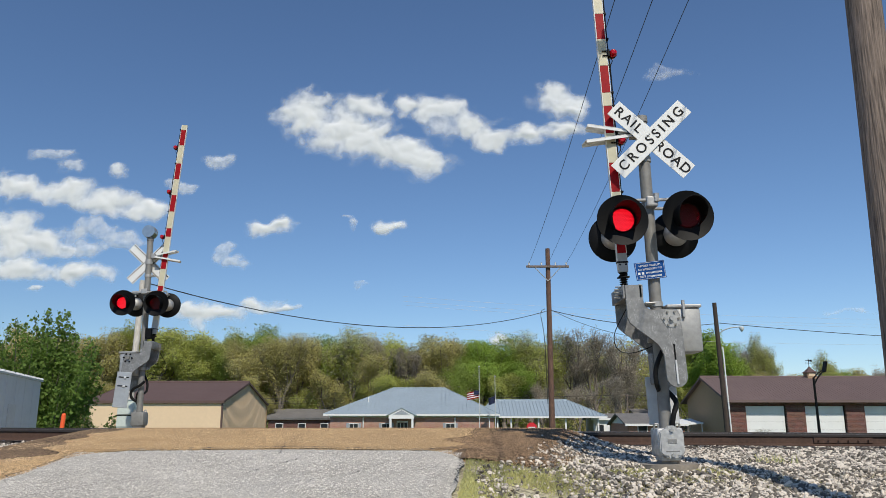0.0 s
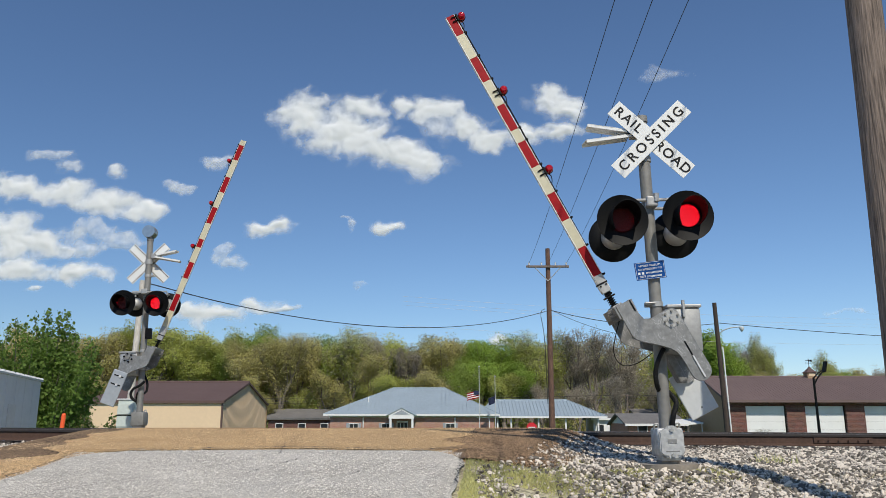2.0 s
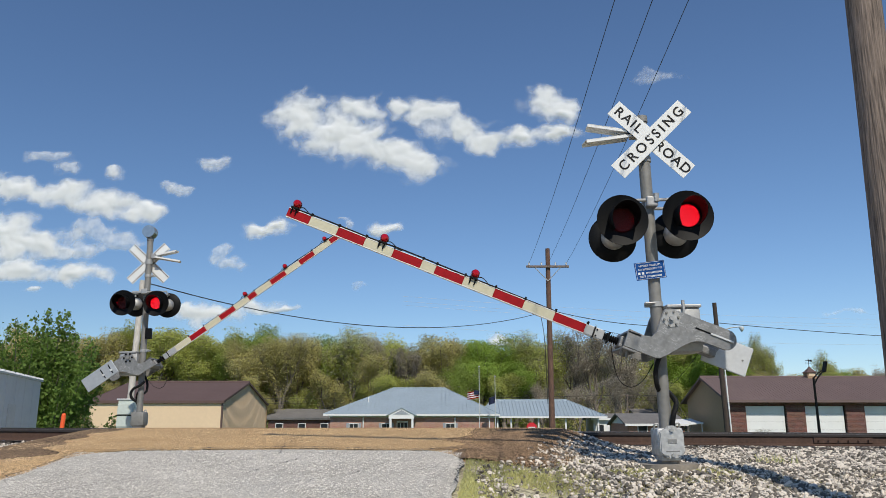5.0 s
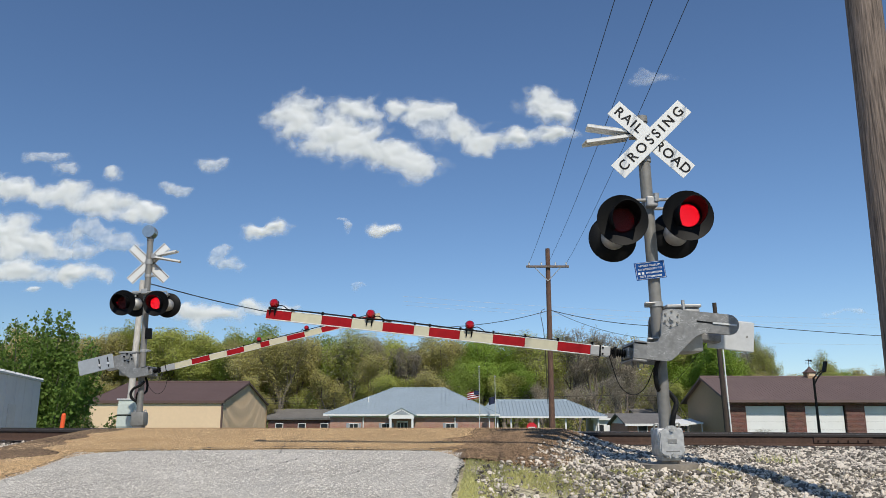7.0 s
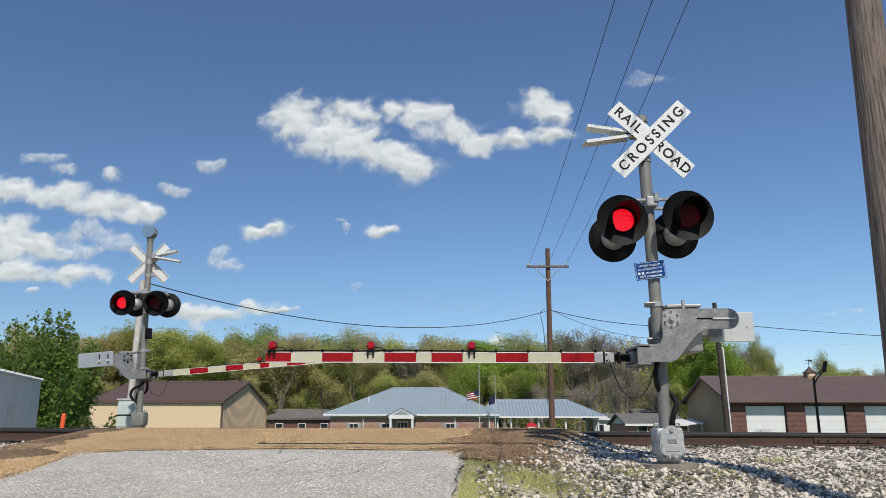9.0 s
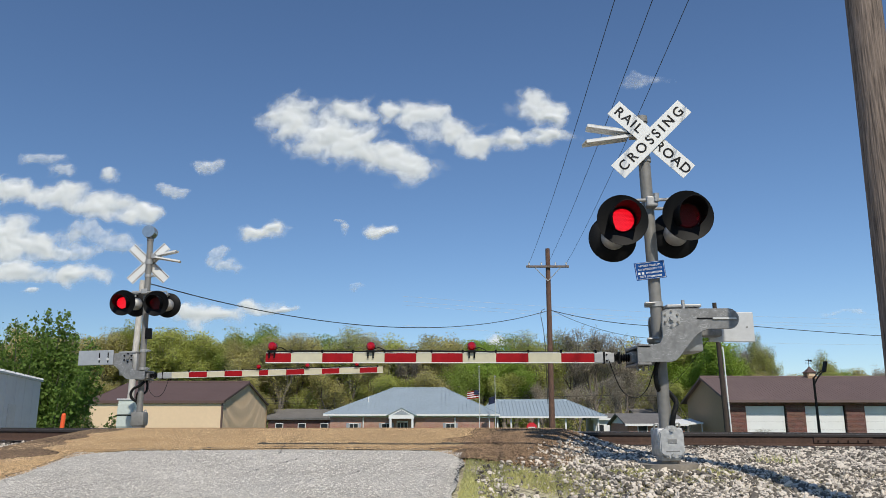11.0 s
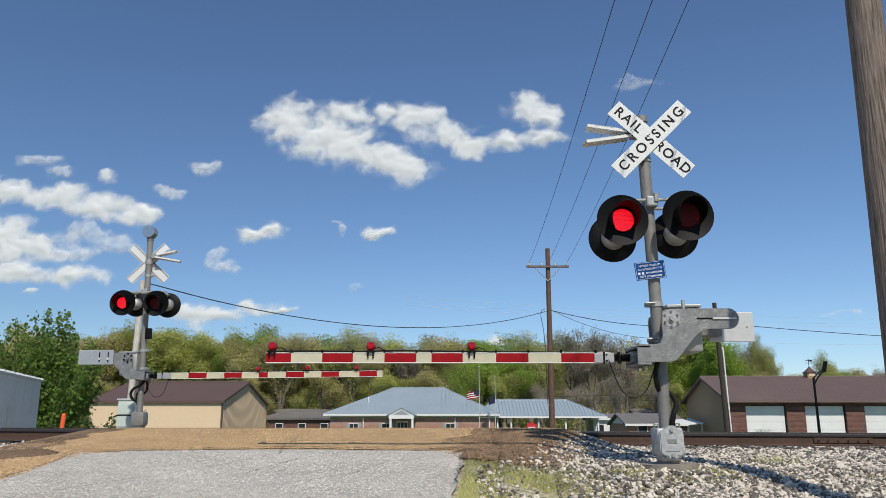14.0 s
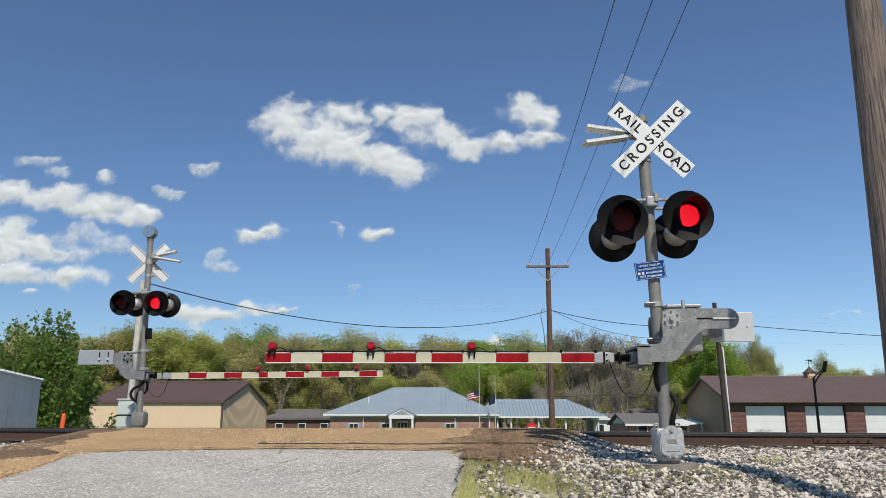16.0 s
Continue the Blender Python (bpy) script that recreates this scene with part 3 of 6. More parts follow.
    rod(bm, (0.07, -0.14, zl + 0.26), (0.07, -0.14, zl + 0.36), 0.035, seg=10)
    part("cross_pipe", bm, "galv", sig)
    units = [flasher(sig, -0.405, -0.33, zl - 0.015, -1, group), flasher(sig, 0.365, -0.33, zl + 0.025, -1, group),
             flasher(sig, -0.37, 0.36, zl - 0.07, 1, group), flasher(sig, 0.415, 0.36, zl - 0.04, 1, group)]
    if near:
        bm = bm_new()
        box(bm, -0.178, 0.178, -0.004, 0.004, -0.105, 0.105, 0.0)
        s = part("notice_sign", bm, "blue", sig, "blue emergency notice with white lines")
        s.matrix_local = pose(-0.062, -0.10, 2.175, 0, -6, 0)
        for x0, x1, z0, z1 in ((-0.17, 0.17, 0.095, 0.098), (-0.17, 0.17, -0.098, -0.095), (-0.17, -0.167, -0.098, 0.098), (0.167, 0.17, -0.098, 0.098)):
            bm = bm_new()
            box(bm, x0, x1, -0.0075, -0.003, z0, z1)
            part("border", bm, "white", s)
        for w, zz, sz in (("REPORT PROBLEM", 0.060, 0.032), ("OR EMERGENCY TO", 0.018, 0.031)):
            text_mesh("lettering", w, sz, pose(0, -0.006, zz, 90), "white", s)
        text_mesh("lettering", "DOT #", 0.036, pose(-0.085, -0.006, -0.068, 90), "white", s)
        for x0, n, w, z0, z1 in ((-0.15, 2, 0.026, -0.041, -0.013), (-0.055, 14, 0.008, -0.036, -0.017), (-0.022, 11, 0.008, -0.081, -0.060)):
            for c in range(n):
                bm = bm_new()
                box(bm, x0 + c * w * 1.75, x0 + c * w * 1.75 + w, -0.0075, -0.003, z0, z1)
                part("bar", bm, "white", s)
    # gate mechanism
    hx, hz = (0.077, 1.575) if near else (0.235, 1.60)
    bm = bm_new()
    box(bm, 0.06, 0.47, -0.16, 0.20, 1.20, 1.72, 0.035)
    mech = part("mechanism_box", bm, "galv", sig, "grey gate mechanism case", True)
    bm = bm_new()
    box(bm, 0.075, 0.48, -0.18, 0.22, 1.715, 1.755, 0.012)
    box(bm, 0.25, 0.28, -0.20, -0.15, 1.60, 1.775, 0.006)
    rod(bm, (0.265, -0.18, 1.77), (0.265, -0.18, 1.80), 0.02, seg=8)
    part("lid", bm, "galv", mech)
    bm = bm_new()
    rod(bm, (hx, -0.26, hz), (hx, 0.26, hz), 0.05, seg=16)
    part("axle", bm, "mastgrey", mech)
    # the moving gate: side plates, weight, arm
    k = 0.002147
    outline = [(zx * k, zz * k) for zx, zz in ((-189, -230), (-14, -230), (12, -222), (40, -195), (76, -150), (112, -108), (138, -82), (165, -66), (190, -58), (215, -56),
               *((306 + 55 * math.cos(radians(a)), 55 * math.sin(radians(a))) for a in range(-90, 91, 15)), (40, 53), (-20, 50), (-46, 38), (-52, 10), (-50, -95), (-66, -130), (-100, -138), (-189, -134))]
    bm = bm_new()
    prism(bm, outline, -0.30, -0.27)
    bmesh.ops.bevel(bm, geom=[e for e in bm.edges if abs(e.verts[0].co.y - e.verts[1].co.y) < 1e-6], offset=0.004, segments=1, affect="EDGES")
    arm = part("gate_arm", bm, "alu", sig, "cast aluminium bent side arm carrying the striped boom")
    bm = bm_new()
    prism(bm, outline, 0.25, 0.28)
    part("rear_side_arm", bm, "alu", arm)
    bm = bm_new()
    box(bm, 0.29, 0.74, -0.304, -0.298, -0.009, 0.009, 0.0)
    part("slot", bm, "black" , arm, "long dark adjusting slot")
    bm = bm_new()
    box(bm, 0.47, 0.74, -0.316, -0.304, -0.010, 0.010, 0.002)
    part("slot_bar", bm, "plate", arm)
    for a in range(6):
        bm = bm_new()
        ang = radians(30 + a * 60)
        rod(bm, (0.083 * math.cos(ang), -0.325, 0.083 * math.sin(ang)), (0.083 * math.cos(ang), -0.295, 0.083 * math.sin(ang)), 0.014, seg=6)
        part("hub_bolt", bm, "mastgrey", arm)
    bm = bm_new()
    rod(bm, (0, -0.345, 0), (0, -0.295, 0), 0.026, seg=12)
    rod(bm, (0, -0.306, 0), (0, -0.298, 0), 0.112, seg=6)
    rod(bm, (0, -0.315, 0), (0, -0.300, 0), 0.05, seg=20)
    part("hub", bm, "galv", arm)
    if not near:
        for a in range(6):
            bm = bm_new()
            ang = radians(30 + a * 60)
            rod(bm, (0.095 * math.cos(ang), 0.275, 0.095 * math.sin(ang)), (0.095 * math.cos(ang), 0.31, 0.095 * math.sin(ang)), 0.02, seg=6)
            part("hub_bolt", bm, "black", arm)
        bm = bm_new()
        rod(bm, (0, 0.275, 0), (0, 0.325, 0), 0.04, seg=12)
        part("hub", bm, "mastgrey", arm)
    bm = bm_new()
    if near:
        box(bm, 0.62, 1.18, 0.285, 0.315, -0.21, 0.155, 0.012)
    else:
        box(bm, 0.33, 1.14, 0.285, 0.315, -0.155, 0.185, 0.012)
    part("counterweight", bm, "plate" if near else "weightgrey", arm, "pale metal counterweight plate" if near else "blue-grey slotted counterweight plate")
    if near:
        bm = bm_new()
        rod(bm, (1.09, 0.28, -0.03), (1.09, 0.32, -0.03), 0.012, seg=8)
        part("weight_bolt", bm, "mastgrey", arm)
        bm = bm_new()
        box(bm, 0.35, 0.72, 0.10, 0.27, -0.16, -0.06, 0.02)
        part("weight_block", bm, "alu", arm)
    for sx in (() if near else (0.45, 0.65)):
        bm = bm_new()
        box(bm, sx - 0.012, sx + 0.012, 0.314, 0.322, -0.10, 0.13, 0.0)
        part("weight_slot", bm, "black", arm)
        bm = bm_new()
        rod(bm, (sx, 0.31, -0.02), (sx, 0.34, -0.02), 0.03, seg=8)
        part("weight_bolt", bm, "plate", arm)
    az = (1.151 if near else 1.19) - hz
    # forked end, springs and foot of the boom
    ex = -0.41
    bm = bm_new()
    box(bm, ex, ex + 0.16, -0.30, 0.28, az + 0.09, az + 0.12, 0.006)
    box(bm, ex, ex + 0.16, -0.30, 0.28, az - 0.10, az - 0.075, 0.006)
    box(bm, ex + 0.10, ex + 0.16, -0.28, 0.26, az - 0.1, az + 0.1, 0.004)
    box(bm, ex - 0.02, ex + 0.12, -0.12, 0.12, az - 0.065, az + 0.065, 0.01)
    part("fork", bm, "alu", arm)
    for b in range(7):
        bm = bm_new()
        rod(bm, (ex + 0.01 + b * 0.022, -0.22 + 0.06 * (b % 3), az - 0.16), (ex + 0.01 + b * 0.022, -0.22 + 0.06 * (b % 3), az - 0.09), 0.008, seg=6)
        part("fork_bolt", bm, "mastgrey", arm)
    for b in range(7):
        bm = bm_new()
        lathe(bm, [(0.040, -0.008), (0.052, 0.0), (0.040, 0.008), (0.034, 0.0), (0.040, -0.008)], pose(ex - 0.19 + b * 0.027, 0, az, 0, 90, 0), 16)
        part("spring_coil", bm, "black", arm, smooth=True)
    bm = bm_new()
    rod(bm, (ex - 0.23, 0, az), (ex, 0, az), 0.03, seg=10)
    part("spring_core", bm, "black", arm)
    st = STRIPES_NEAR if near else STRIPES_FAR
    off = -hx + (0.035 if near else -0.06)
    hh = 0.055 if near else 0.065
    bm = bm_new()
    box(bm, st[-1] + off - 0.2, ex - 0.2, -0.034, 0.034, az - hh - 0.002, az + hh + 0.002, 0.006)
    part("boom_foot", bm, "galv", arm)
    for bx in (-0.12, 0.06):
        bm = bm_new()
        box(bm, ex - 0.2 + bx - 0.01, ex - 0.2 + bx + 0.01, -0.042, 0.042, az - hh - 0.012, az + hh + 0.012, 0.004)
        part("foot_strap", bm, "rubber", arm, "black strap")
    for bx, bz in ((0.05, 0.035), (0.05, -0.035), (-0.07, 0.035), (-0.07, -0.035)):
        bm = bm_new()
        rod(bm, (ex - 0.22 + bx, -0.045, az + bz), (ex - 0.22 + bx, -0.03, az + bz), 0.012, seg=6)
        part("foot_bolt", bm, "black", arm)
    red = near
    for a, b in zip(st, st[1:]):
        bm = bm_new()
        box(bm, a + off, b + off, -0.025, 0.025, az - hh, az + hh, 0.004)
        part("boom_stripe", bm, "redtape" if red else "cream", arm, "red reflective boom section" if red else "aged white boom section")
        red = not red
    for zz in (az - hh - 0.006, az + hh - 0.002):
        bm = bm_new()
        box(bm, st[0] + off, st[-1] + off, -0.028, 0.028, zz, zz + 0.008)
        part("boom_edge", bm, "white", arm)
    bm = bm_new()
    tube(bm, [(st[0] + off + 0.1, 0, az + hh + 0.02), (st[0] + off + 0.5, 0, az + hh + 0.025), (st[0] + off + 1.1, 0, az + hh + 0.02), (st[0] + off + 1.5, 0.0, az + hh + 0.03), (st[0] + off + 2.3, 0.0, az + hh + 0.02), (st[-3] + off, 0, az + hh + 0.012)], 0.010, 6)
    part("arm_cable", bm, "rubber", arm, smooth=True)
    for a in st[1:-1]:
        bm = bm_new()
        box(bm, a + off - 0.012, a + off + 0.012, -0.032, 0.032, az + hh + 0.001, az + hh + 0.04, 0.004)
        part("cable_clip", bm, "black", arm)
    bm = bm_new()
    tube(bm, [(0, 0, 0), (-0.10, -0.02, -0.22), (-0.24, -0.02, -0.32), (-0.40, -0.02, -0.22), (-0.52, -0.02, 0.12)], 0.0055, 6)
    loop = part("drop_cable", bm, "rubber", sig, "thin black hanging cable loop", True)
    for lx in ((-4.559, -3.409, -2.232) if near else (-5.02, -3.86, -2.71)):
        x = lx + off + (0.005 if near else 0.03)
        bm = bm_new()
        box(bm, x - 0.05, x + 0.05, -0.06, 0.06, az + hh + 0.005, az + hh + 0.03, 0.005)
        for sx in (-0.03, 0.03):
            rod(bm, (x + sx, -0.035, az + hh - 0.06), (x + sx, -0.035, az + hh + 0.02), 0.009, seg=6)
        part("light_clamp", bm, "black", arm)
        bm = bm_new()
        lathe(bm, [(0.0, -0.085), (0.030, -0.08), (0.047, -0.055), (0.050, -0.02), (0.050, 0.02), (0.047, 0.055), (0.030, 0.08), (0.0, 0.085)], pose(x, 0, az + hh + 0.078, 90, 0, 0), 18)
        part("arm_light", bm, "armlens", arm, "red arm light", True)
        bm = bm_new()
        lathe(bm, [(0.052, -0.012), (0.056, 0.0), (0.052, 0.012)], pose(x, 0, az + hh + 0.078, 90, 0, 0), 18)
        part("light_band", bm, "black", arm)
        bm = bm_new()
        tube(bm, [(x + 0.04, 0.0, az + hh + 0.05), (x + 0.09, 0.0, az + hh + 0.065), (x + 0.15, -0.02, az + hh + 0.04), (x + 0.19, -0.03, az + hh + 0.015), (x + 0.26, -0.03, az + hh + 0.012)], 0.006, 6)
        part("light_lead", bm, "rubber", arm, smooth=True)
    return arm, (hx, hz), units, loop


NEAR_M = pose(2.556, 8.9, 1.144) @ pose(0, 0, 0, 0, -1.1, 0)
FAR_M = pose(-7.046, 18.0, 1.396) @ pose(0, 0, 0, 0, -1.3, 0) @ pose(0, 0, 0, 0, 0, 180)
build_ground()
build_track()
near_gate = gate(NEAR_M, True, "crossing signals")
far_gate = gate(FAR_M, False, "crossing signals")


# ---- soft and leafy things ----
def pydata(name, verts, faces, mat, parent=None, label="", smooth=False):
    me = bpy.data.meshes.new(name)
    me.from_pydata(verts, [], faces)
    me.materials.append(M[mat])
    if smooth:
        me.shade_smooth()
    ob = new(name, me)
    if parent:
        ob.parent = parent
    if label:
        ob["label"] = label
    return ob


def leaf_cloud(points, size, rng, stretch=1.0, width=0.55):
    """Small bent leaves, turned at random, round the given points."""
    n = len(points)
    c = np.asarray(points)
    a = rng.normal(size=(n, 3))
    a /= np.linalg.norm(a, axis=1)[:, None]
    b = np.cross(a, rng.normal(size=(n, 3)))
    b /= np.linalg.norm(b, axis=1)[:, None]
    s = size * rng.uniform(0.55, 1.3, (n, 1))
    nrm = np.cross(a, b) * s * 0.25
    v = np.stack([c - a * s * stretch, c + b * s * width + nrm, c + a * s * stretch, c - b * s * width + nrm], 1).reshape(-1, 3)
    i = np.arange(n) * 4
    f = np.concatenate([np.stack([i, i + 1, i + 2], 1), np.stack([i, i + 2, i + 3], 1)])
    return v.tolist(), f.tolist()


def limb(verts, faces, a, b, r0, r1, seg):
    d = (b - a)
    q = d.to_track_quat("Z", "Y")
    base = len(verts)
    for p, r in ((a, r0), (b, r1)):
        for k in range(seg):
            t = 6.28318 * k / seg
            verts.append(tuple(p + q @ Vector((r * math.cos(t), r * math.sin(t), 0))))
    for k in range(seg):
        faces.append((base + k, base + (k + 1) % seg, base + seg + (k + 1) % seg, base + seg + k))


def grow(seed, height, spread, trunk_share, levels, leaves, leaf, scatter, rng, seg=6, upright=0.35, girth=0.019):
    """Trunk and limbs by forking, and leaf points round the outer limbs."""
    r = random.Random(seed)
    verts, faces, ends = [], [], []

    def fork(p, d, length, rad, level):
        q = p + d * length * 0.5 + Vector((r.uniform(-1, 1), r.uniform(-1, 1), r.uniform(-0.3, 0.6))) * length * 0.07
        e = q + (d + Vector((r.uniform(-1, 1), r.uniform(-1, 1), r.uniform(-0.2, 0.7))) * 0.22).normalized() * length * 0.5
        limb(verts, faces, p, q, rad, rad * 0.8, seg if level < 2 else 4)
        limb(verts, faces, q, e, rad * 0.8, rad * 0.58, seg if level < 2 else 4)
        if level >= min(1, levels - 2):
            ends.append((q, level))
            ends.append((e, level))
        if level < levels:
            for k in range(r.choice((2, 3, 3)) if level else r.choice((5, 6, 7))):
                turn = r.uniform(0, 6.28)
                lean = r.uniform(0.35, 0.95) * spread
                nd = (d + Vector((math.cos(turn) * lean, math.sin(turn) * lean, upright * r.uniform(0.3, 1.0)))).normalized()
                start = (e if r.random() < 0.5 else p + (e - p) * r.uniform(0.45, 1.0)) if level == 0 else (e if r.random() < 0.6 else q + (e - q) * r.random())
                fork(start, nd, length * r.uniform(0.55, 0.78) * (1.05 if level else 0.95), rad * 0.52, level + 1)

    fork(Vector((0, 0, -0.3)), Vector((0, 0, 1)), height * trunk_share, height * girth, 0)
    top = max(v[2] for v in verts)
    k = height / top
    verts = [(x * k, y * k, z * k) for x, y, z in verts]
    pts = []
    if leaves:
        e = np.array([tuple(p * k) for p, _ in ends])
        pick = rng.integers(0, len(e), leaves)
        pts = e[pick] + np.clip(rng.normal(size=(leaves, 3)), -1.05, 1.05) * scatter * np.array([1, 1, 0.8])
        pts = pts[pts[:, 2] > height * 0.08]
    return verts, faces, pts


def leaf_specks(points, lean, size, rng, slim=0.75):
    """Single small leaves round the points, each facing partly the way that its spot on the crown faces."""
    n = len(points)
    c = np.asarray(points)
    face = rng.normal(size=(n, 3)) * 0.75 + lean
    face /= np.linalg.norm(face, axis=1)[:, None]
    a = np.cross(face, rng.normal(size=(n, 3)))
    a /= np.linalg.norm(a, axis=1)[:, None]
    b = np.cross(face, a)
    s = size * rng.uniform(0.6, 1.35, (n, 1))
    v = np.stack([c - a * s, c + a * s, c + b * s * slim * 1.6], 1).reshape(-1, 3)
    f = np.arange(n * 3).reshape(-1, 3)
    return v.tolist(), f.tolist()


def tree(name, m, seed, height, spread, trunk_share, levels, leaves, leaf, scatter, leafmat, label, category, group="", upright=0.35, twigs=0):
    rng = np.random.default_rng(seed)
    t = thing(name, m, label, category, group)
    v, f, pts = grow(seed, height, spread, trunk_share, levels, leaves + twigs, leaf, scatter, rng, upright=upright, girth=0.012 if leafmat == "leaf_grey" else 0.016)
    pydata("trunk", v, f, "bark", t)
    if len(pts):
        mid = np.array([pts[:, 0].mean(), pts[:, 1].mean(), height * 0.45])
        out = (pts - mid) / np.array([height * 0.3, height * 0.3, height * 0.45])
        out[:, 2] += 0.35
        k = int(len(pts) * leaves / (leaves + twigs))
        if leafmat == "leaf_grey":
            lv, lf = leaf_cloud(pts[:k], leaf, rng, 2.4, 0.09)
        else:
            lv, lf = leaf_specks(pts[:k], out[:k], leaf, rng)
        pydata("crown", lv, lf, leafmat, t)
        if twigs:
            lv, lf = leaf_cloud(pts[k:], 0.2, rng, 2.2, 0.07)
            tagged(pydata("twig_haze", lv, lf, "leaf_grey", t), "fine bare twigs", kind="stuff")
    return t


def far_woods():
    # leaf, leaves, leaf size, twigs, spread, trunk share, upright, label
    kinds = (
        ("leaf_olive", 36000, 0.125, 1500, 0.80, 0.16, 0.45, "olive-green spring tree at the edge of a wood"),
        ("leaf_green", 36000, 0.125, 500, 0.85, 0.15, 0.40, "fresh green spring tree at the edge of a wood"),
        ("leaf_brown", 30000, 0.12, 2500, 0.72, 0.18, 0.55, "brownish budding tree at the edge of a wood"),
        ("leaf_grey", 5200, 0.17, 0, 0.70, 0.2, 0.6, "nearly bare grey tree with fine twigs"),
        ("leaf_bright", 36000, 0.125, 0, 0.85, 0.14, 0.40, "bright yellow-green leafy spring tree"),
        ("leaf_olive", 19000, 0.11, 3000, 0.75, 0.2, 0.6, "thinly leaved olive spring tree showing its limbs"),
        ("leaf_grey", 2600, 0.17, 0, 0.75, 0.2, 0.6, "bare grey branching tree before its leaves"),
    )
    protos = []
    for i, (lm, n, size, tw, spread, share, up, label) in enumerate(kinds):
        bare = lm == "leaf_grey"
        protos.append(tree("tree", pose(-70 + i * 3, 190, -1), 40 + i, 14.0, spread, share, 5 if bare else 4, n, size,
                           0.85 if not bare else 0.4, lm, label, "tree", "trees of the wood", up, tw))
    # heights of the skyline along the wood, metres over the far ground
    sky_line = ((-75, 15.0), (-62, 15.6), (-48, 15.4), (-40, 15.6), (-33, 14.6), (-24, 15.4), (-17, 14.0), (-12, 15.0), (-5, 13.6), (0, 13.8), (6, 14.4), (12, 14.4), (17, 15.6), (21, 16.8), (27, 15.4), (32, 13.6), (36, 13.2), (42, 11.6), (45, 10.5), (49, 9.2), (60, 9.4), (72, 9.8))
    # which kinds grow along which stretch of the edge, by the stretch's end
    stretches = ((-50, (2, 2, 5, 0)), (-45, (0, 2, 5)), (-31, (0, 0, 2, 0)), (-27, (1, 1, 0)), (-20, (2, 2, 0)), (-15, (0, 1, 5)), (-11, (5, 3, 2)),
                 (-5, (2, 2, 0)), (1, (5, 3, 2)), (11, (4, 1, 4)), (34, (6, 3, 6, 3, 5)), (43, (1, 0, 5)), (80, (2, 3, 5)))
    r = random.Random(5)
    x = -76.0
    while x < 74:
        h = chain(sky_line, x)
        d = 112 + r.uniform(-5, 8)
        k = r.choice(next(c for end, c in stretches if x < end))
        s = h / 14.0 * r.uniform(0.9, 1.04)
        t = copy_thing(protos[k], pose(x * d / 112, d, -1.0, 0, 0, r.uniform(0, 360)))
        t.scale = (s * 1.0, s * 1.0, s)
        x += r.uniform(2.3, 3.9)
    for px, d, s, k in ((36.5, 104, 0.97, 4), (34.0, 106, 0.86, 4), (39.6, 106, 0.84, 1), (5.0, 108, 0.92, 4), (8.0, 110, 0.9, 4), (3.0, 104, 0.75, 1), (10.0, 106, 0.7, 4), (-34.5, 108, 0.9, 0), (-28, 108, 0.9, 1), (-26, 104, 0.9, 2), (-10.5, 105, 0.82, 2), (56.0, 112, 0.85, 5), (46.5, 112, 1.03, 5), (45.0, 113, 0.98, 3), (-22, 104, 0.95, 2), (-13, 104, 1.03, 5)):
        t = copy_thing(protos[k], pose(px, d, -1.0, 0, 0, px * 40))
        t.scale = (s * 0.62, s * 0.62, s) if px > 44 else (s, s, s)
    # lower trees along the edge
    x = -66.0
    while x < 60:
        k = r.choice((0, 5, 2, 0, 5, 1)) if x < 12 or x > 34 else r.choice((5, 0, 5, 3))
        s = r.uniform(0.40, 0.66)
        d = r.uniform(101, 106)
        t = copy_thing(protos[k], pose(x, d, -1.0, 0, 0, r.uniform(0, 360)))
        t.scale = (s * 1.15, s * 1.15, s)
        x += r.uniform(3.4, 5.6)
    for p in protos:
        p.location = (p.location.x, 130 + (p.location.x % 7), -1)
    rng = np.random.default_rng(9)
    face = np.array([0.0, -1.0, 0.6])
    # the deeper wood behind, and brush at its foot
    for name, mat, n, x0, x1, y0, y1, share, size, label in (
            ("woodland", "leaf_olive", 100000, -115, 90, 134, 150, 0.90, 0.32, "olive spring woodland behind the first trees"),
            ("woodland", "leaf_brown", 70000, -115, 115, 130, 158, 0.96, 0.28, "brown budding woodland behind the first trees")):
        xs = rng.uniform(x0, x1, n)
        top = np.array([chain(sky_line, a * 112 / 145) for a in xs]) * share * (1 + 0.07 * np.sin(xs * 0.8) + 0.06 * np.sin(xs * 1.9 + 1))
        zs = -1 + top * rng.uniform(0, 1, n) ** 0.8
        v, f = leaf_specks(np.stack([xs, rng.uniform(y0, y1, n), zs], 1), face, size, rng)
        tagged(pydata(name, v, f, mat), label, "woodland", kind="stuff")
    n = 16000
    xs = rng.uniform(12, 52, n)
    zs = -1 + np.array([chain(sky_line, a * 112 / 134) for a in xs]) * 0.92 * rng.uniform(0, 1, n) ** 1.2
    v, f = leaf_cloud(np.stack([xs, rng.uniform(124, 137, n), zs], 1), 0.26, rng, 2.4, 0.09)
    tagged(pydata("twiggy_woodland", v, f, "leaf_grey"), "haze of bare grey twigs of leafless woodland", "woodland", kind="stuff")
    for mat, n, share, label in (("leaf_brown", 30000, 1.0, "low brown and olive brush along the foot of the wood"), ("leaf_green", 12000, 0.7, "low fresh green brush along the foot of the wood")):
        xs = rng.uniform(-70, 75, n)
        lumps = 2.2 + 1.2 * np.sin(xs * 0.9 + n) + 0.8 * np.sin(xs * 2.3 + 1)
        zs = -1.2 + np.maximum(lumps, 0.2) * share * rng.uniform(0, 1, n)
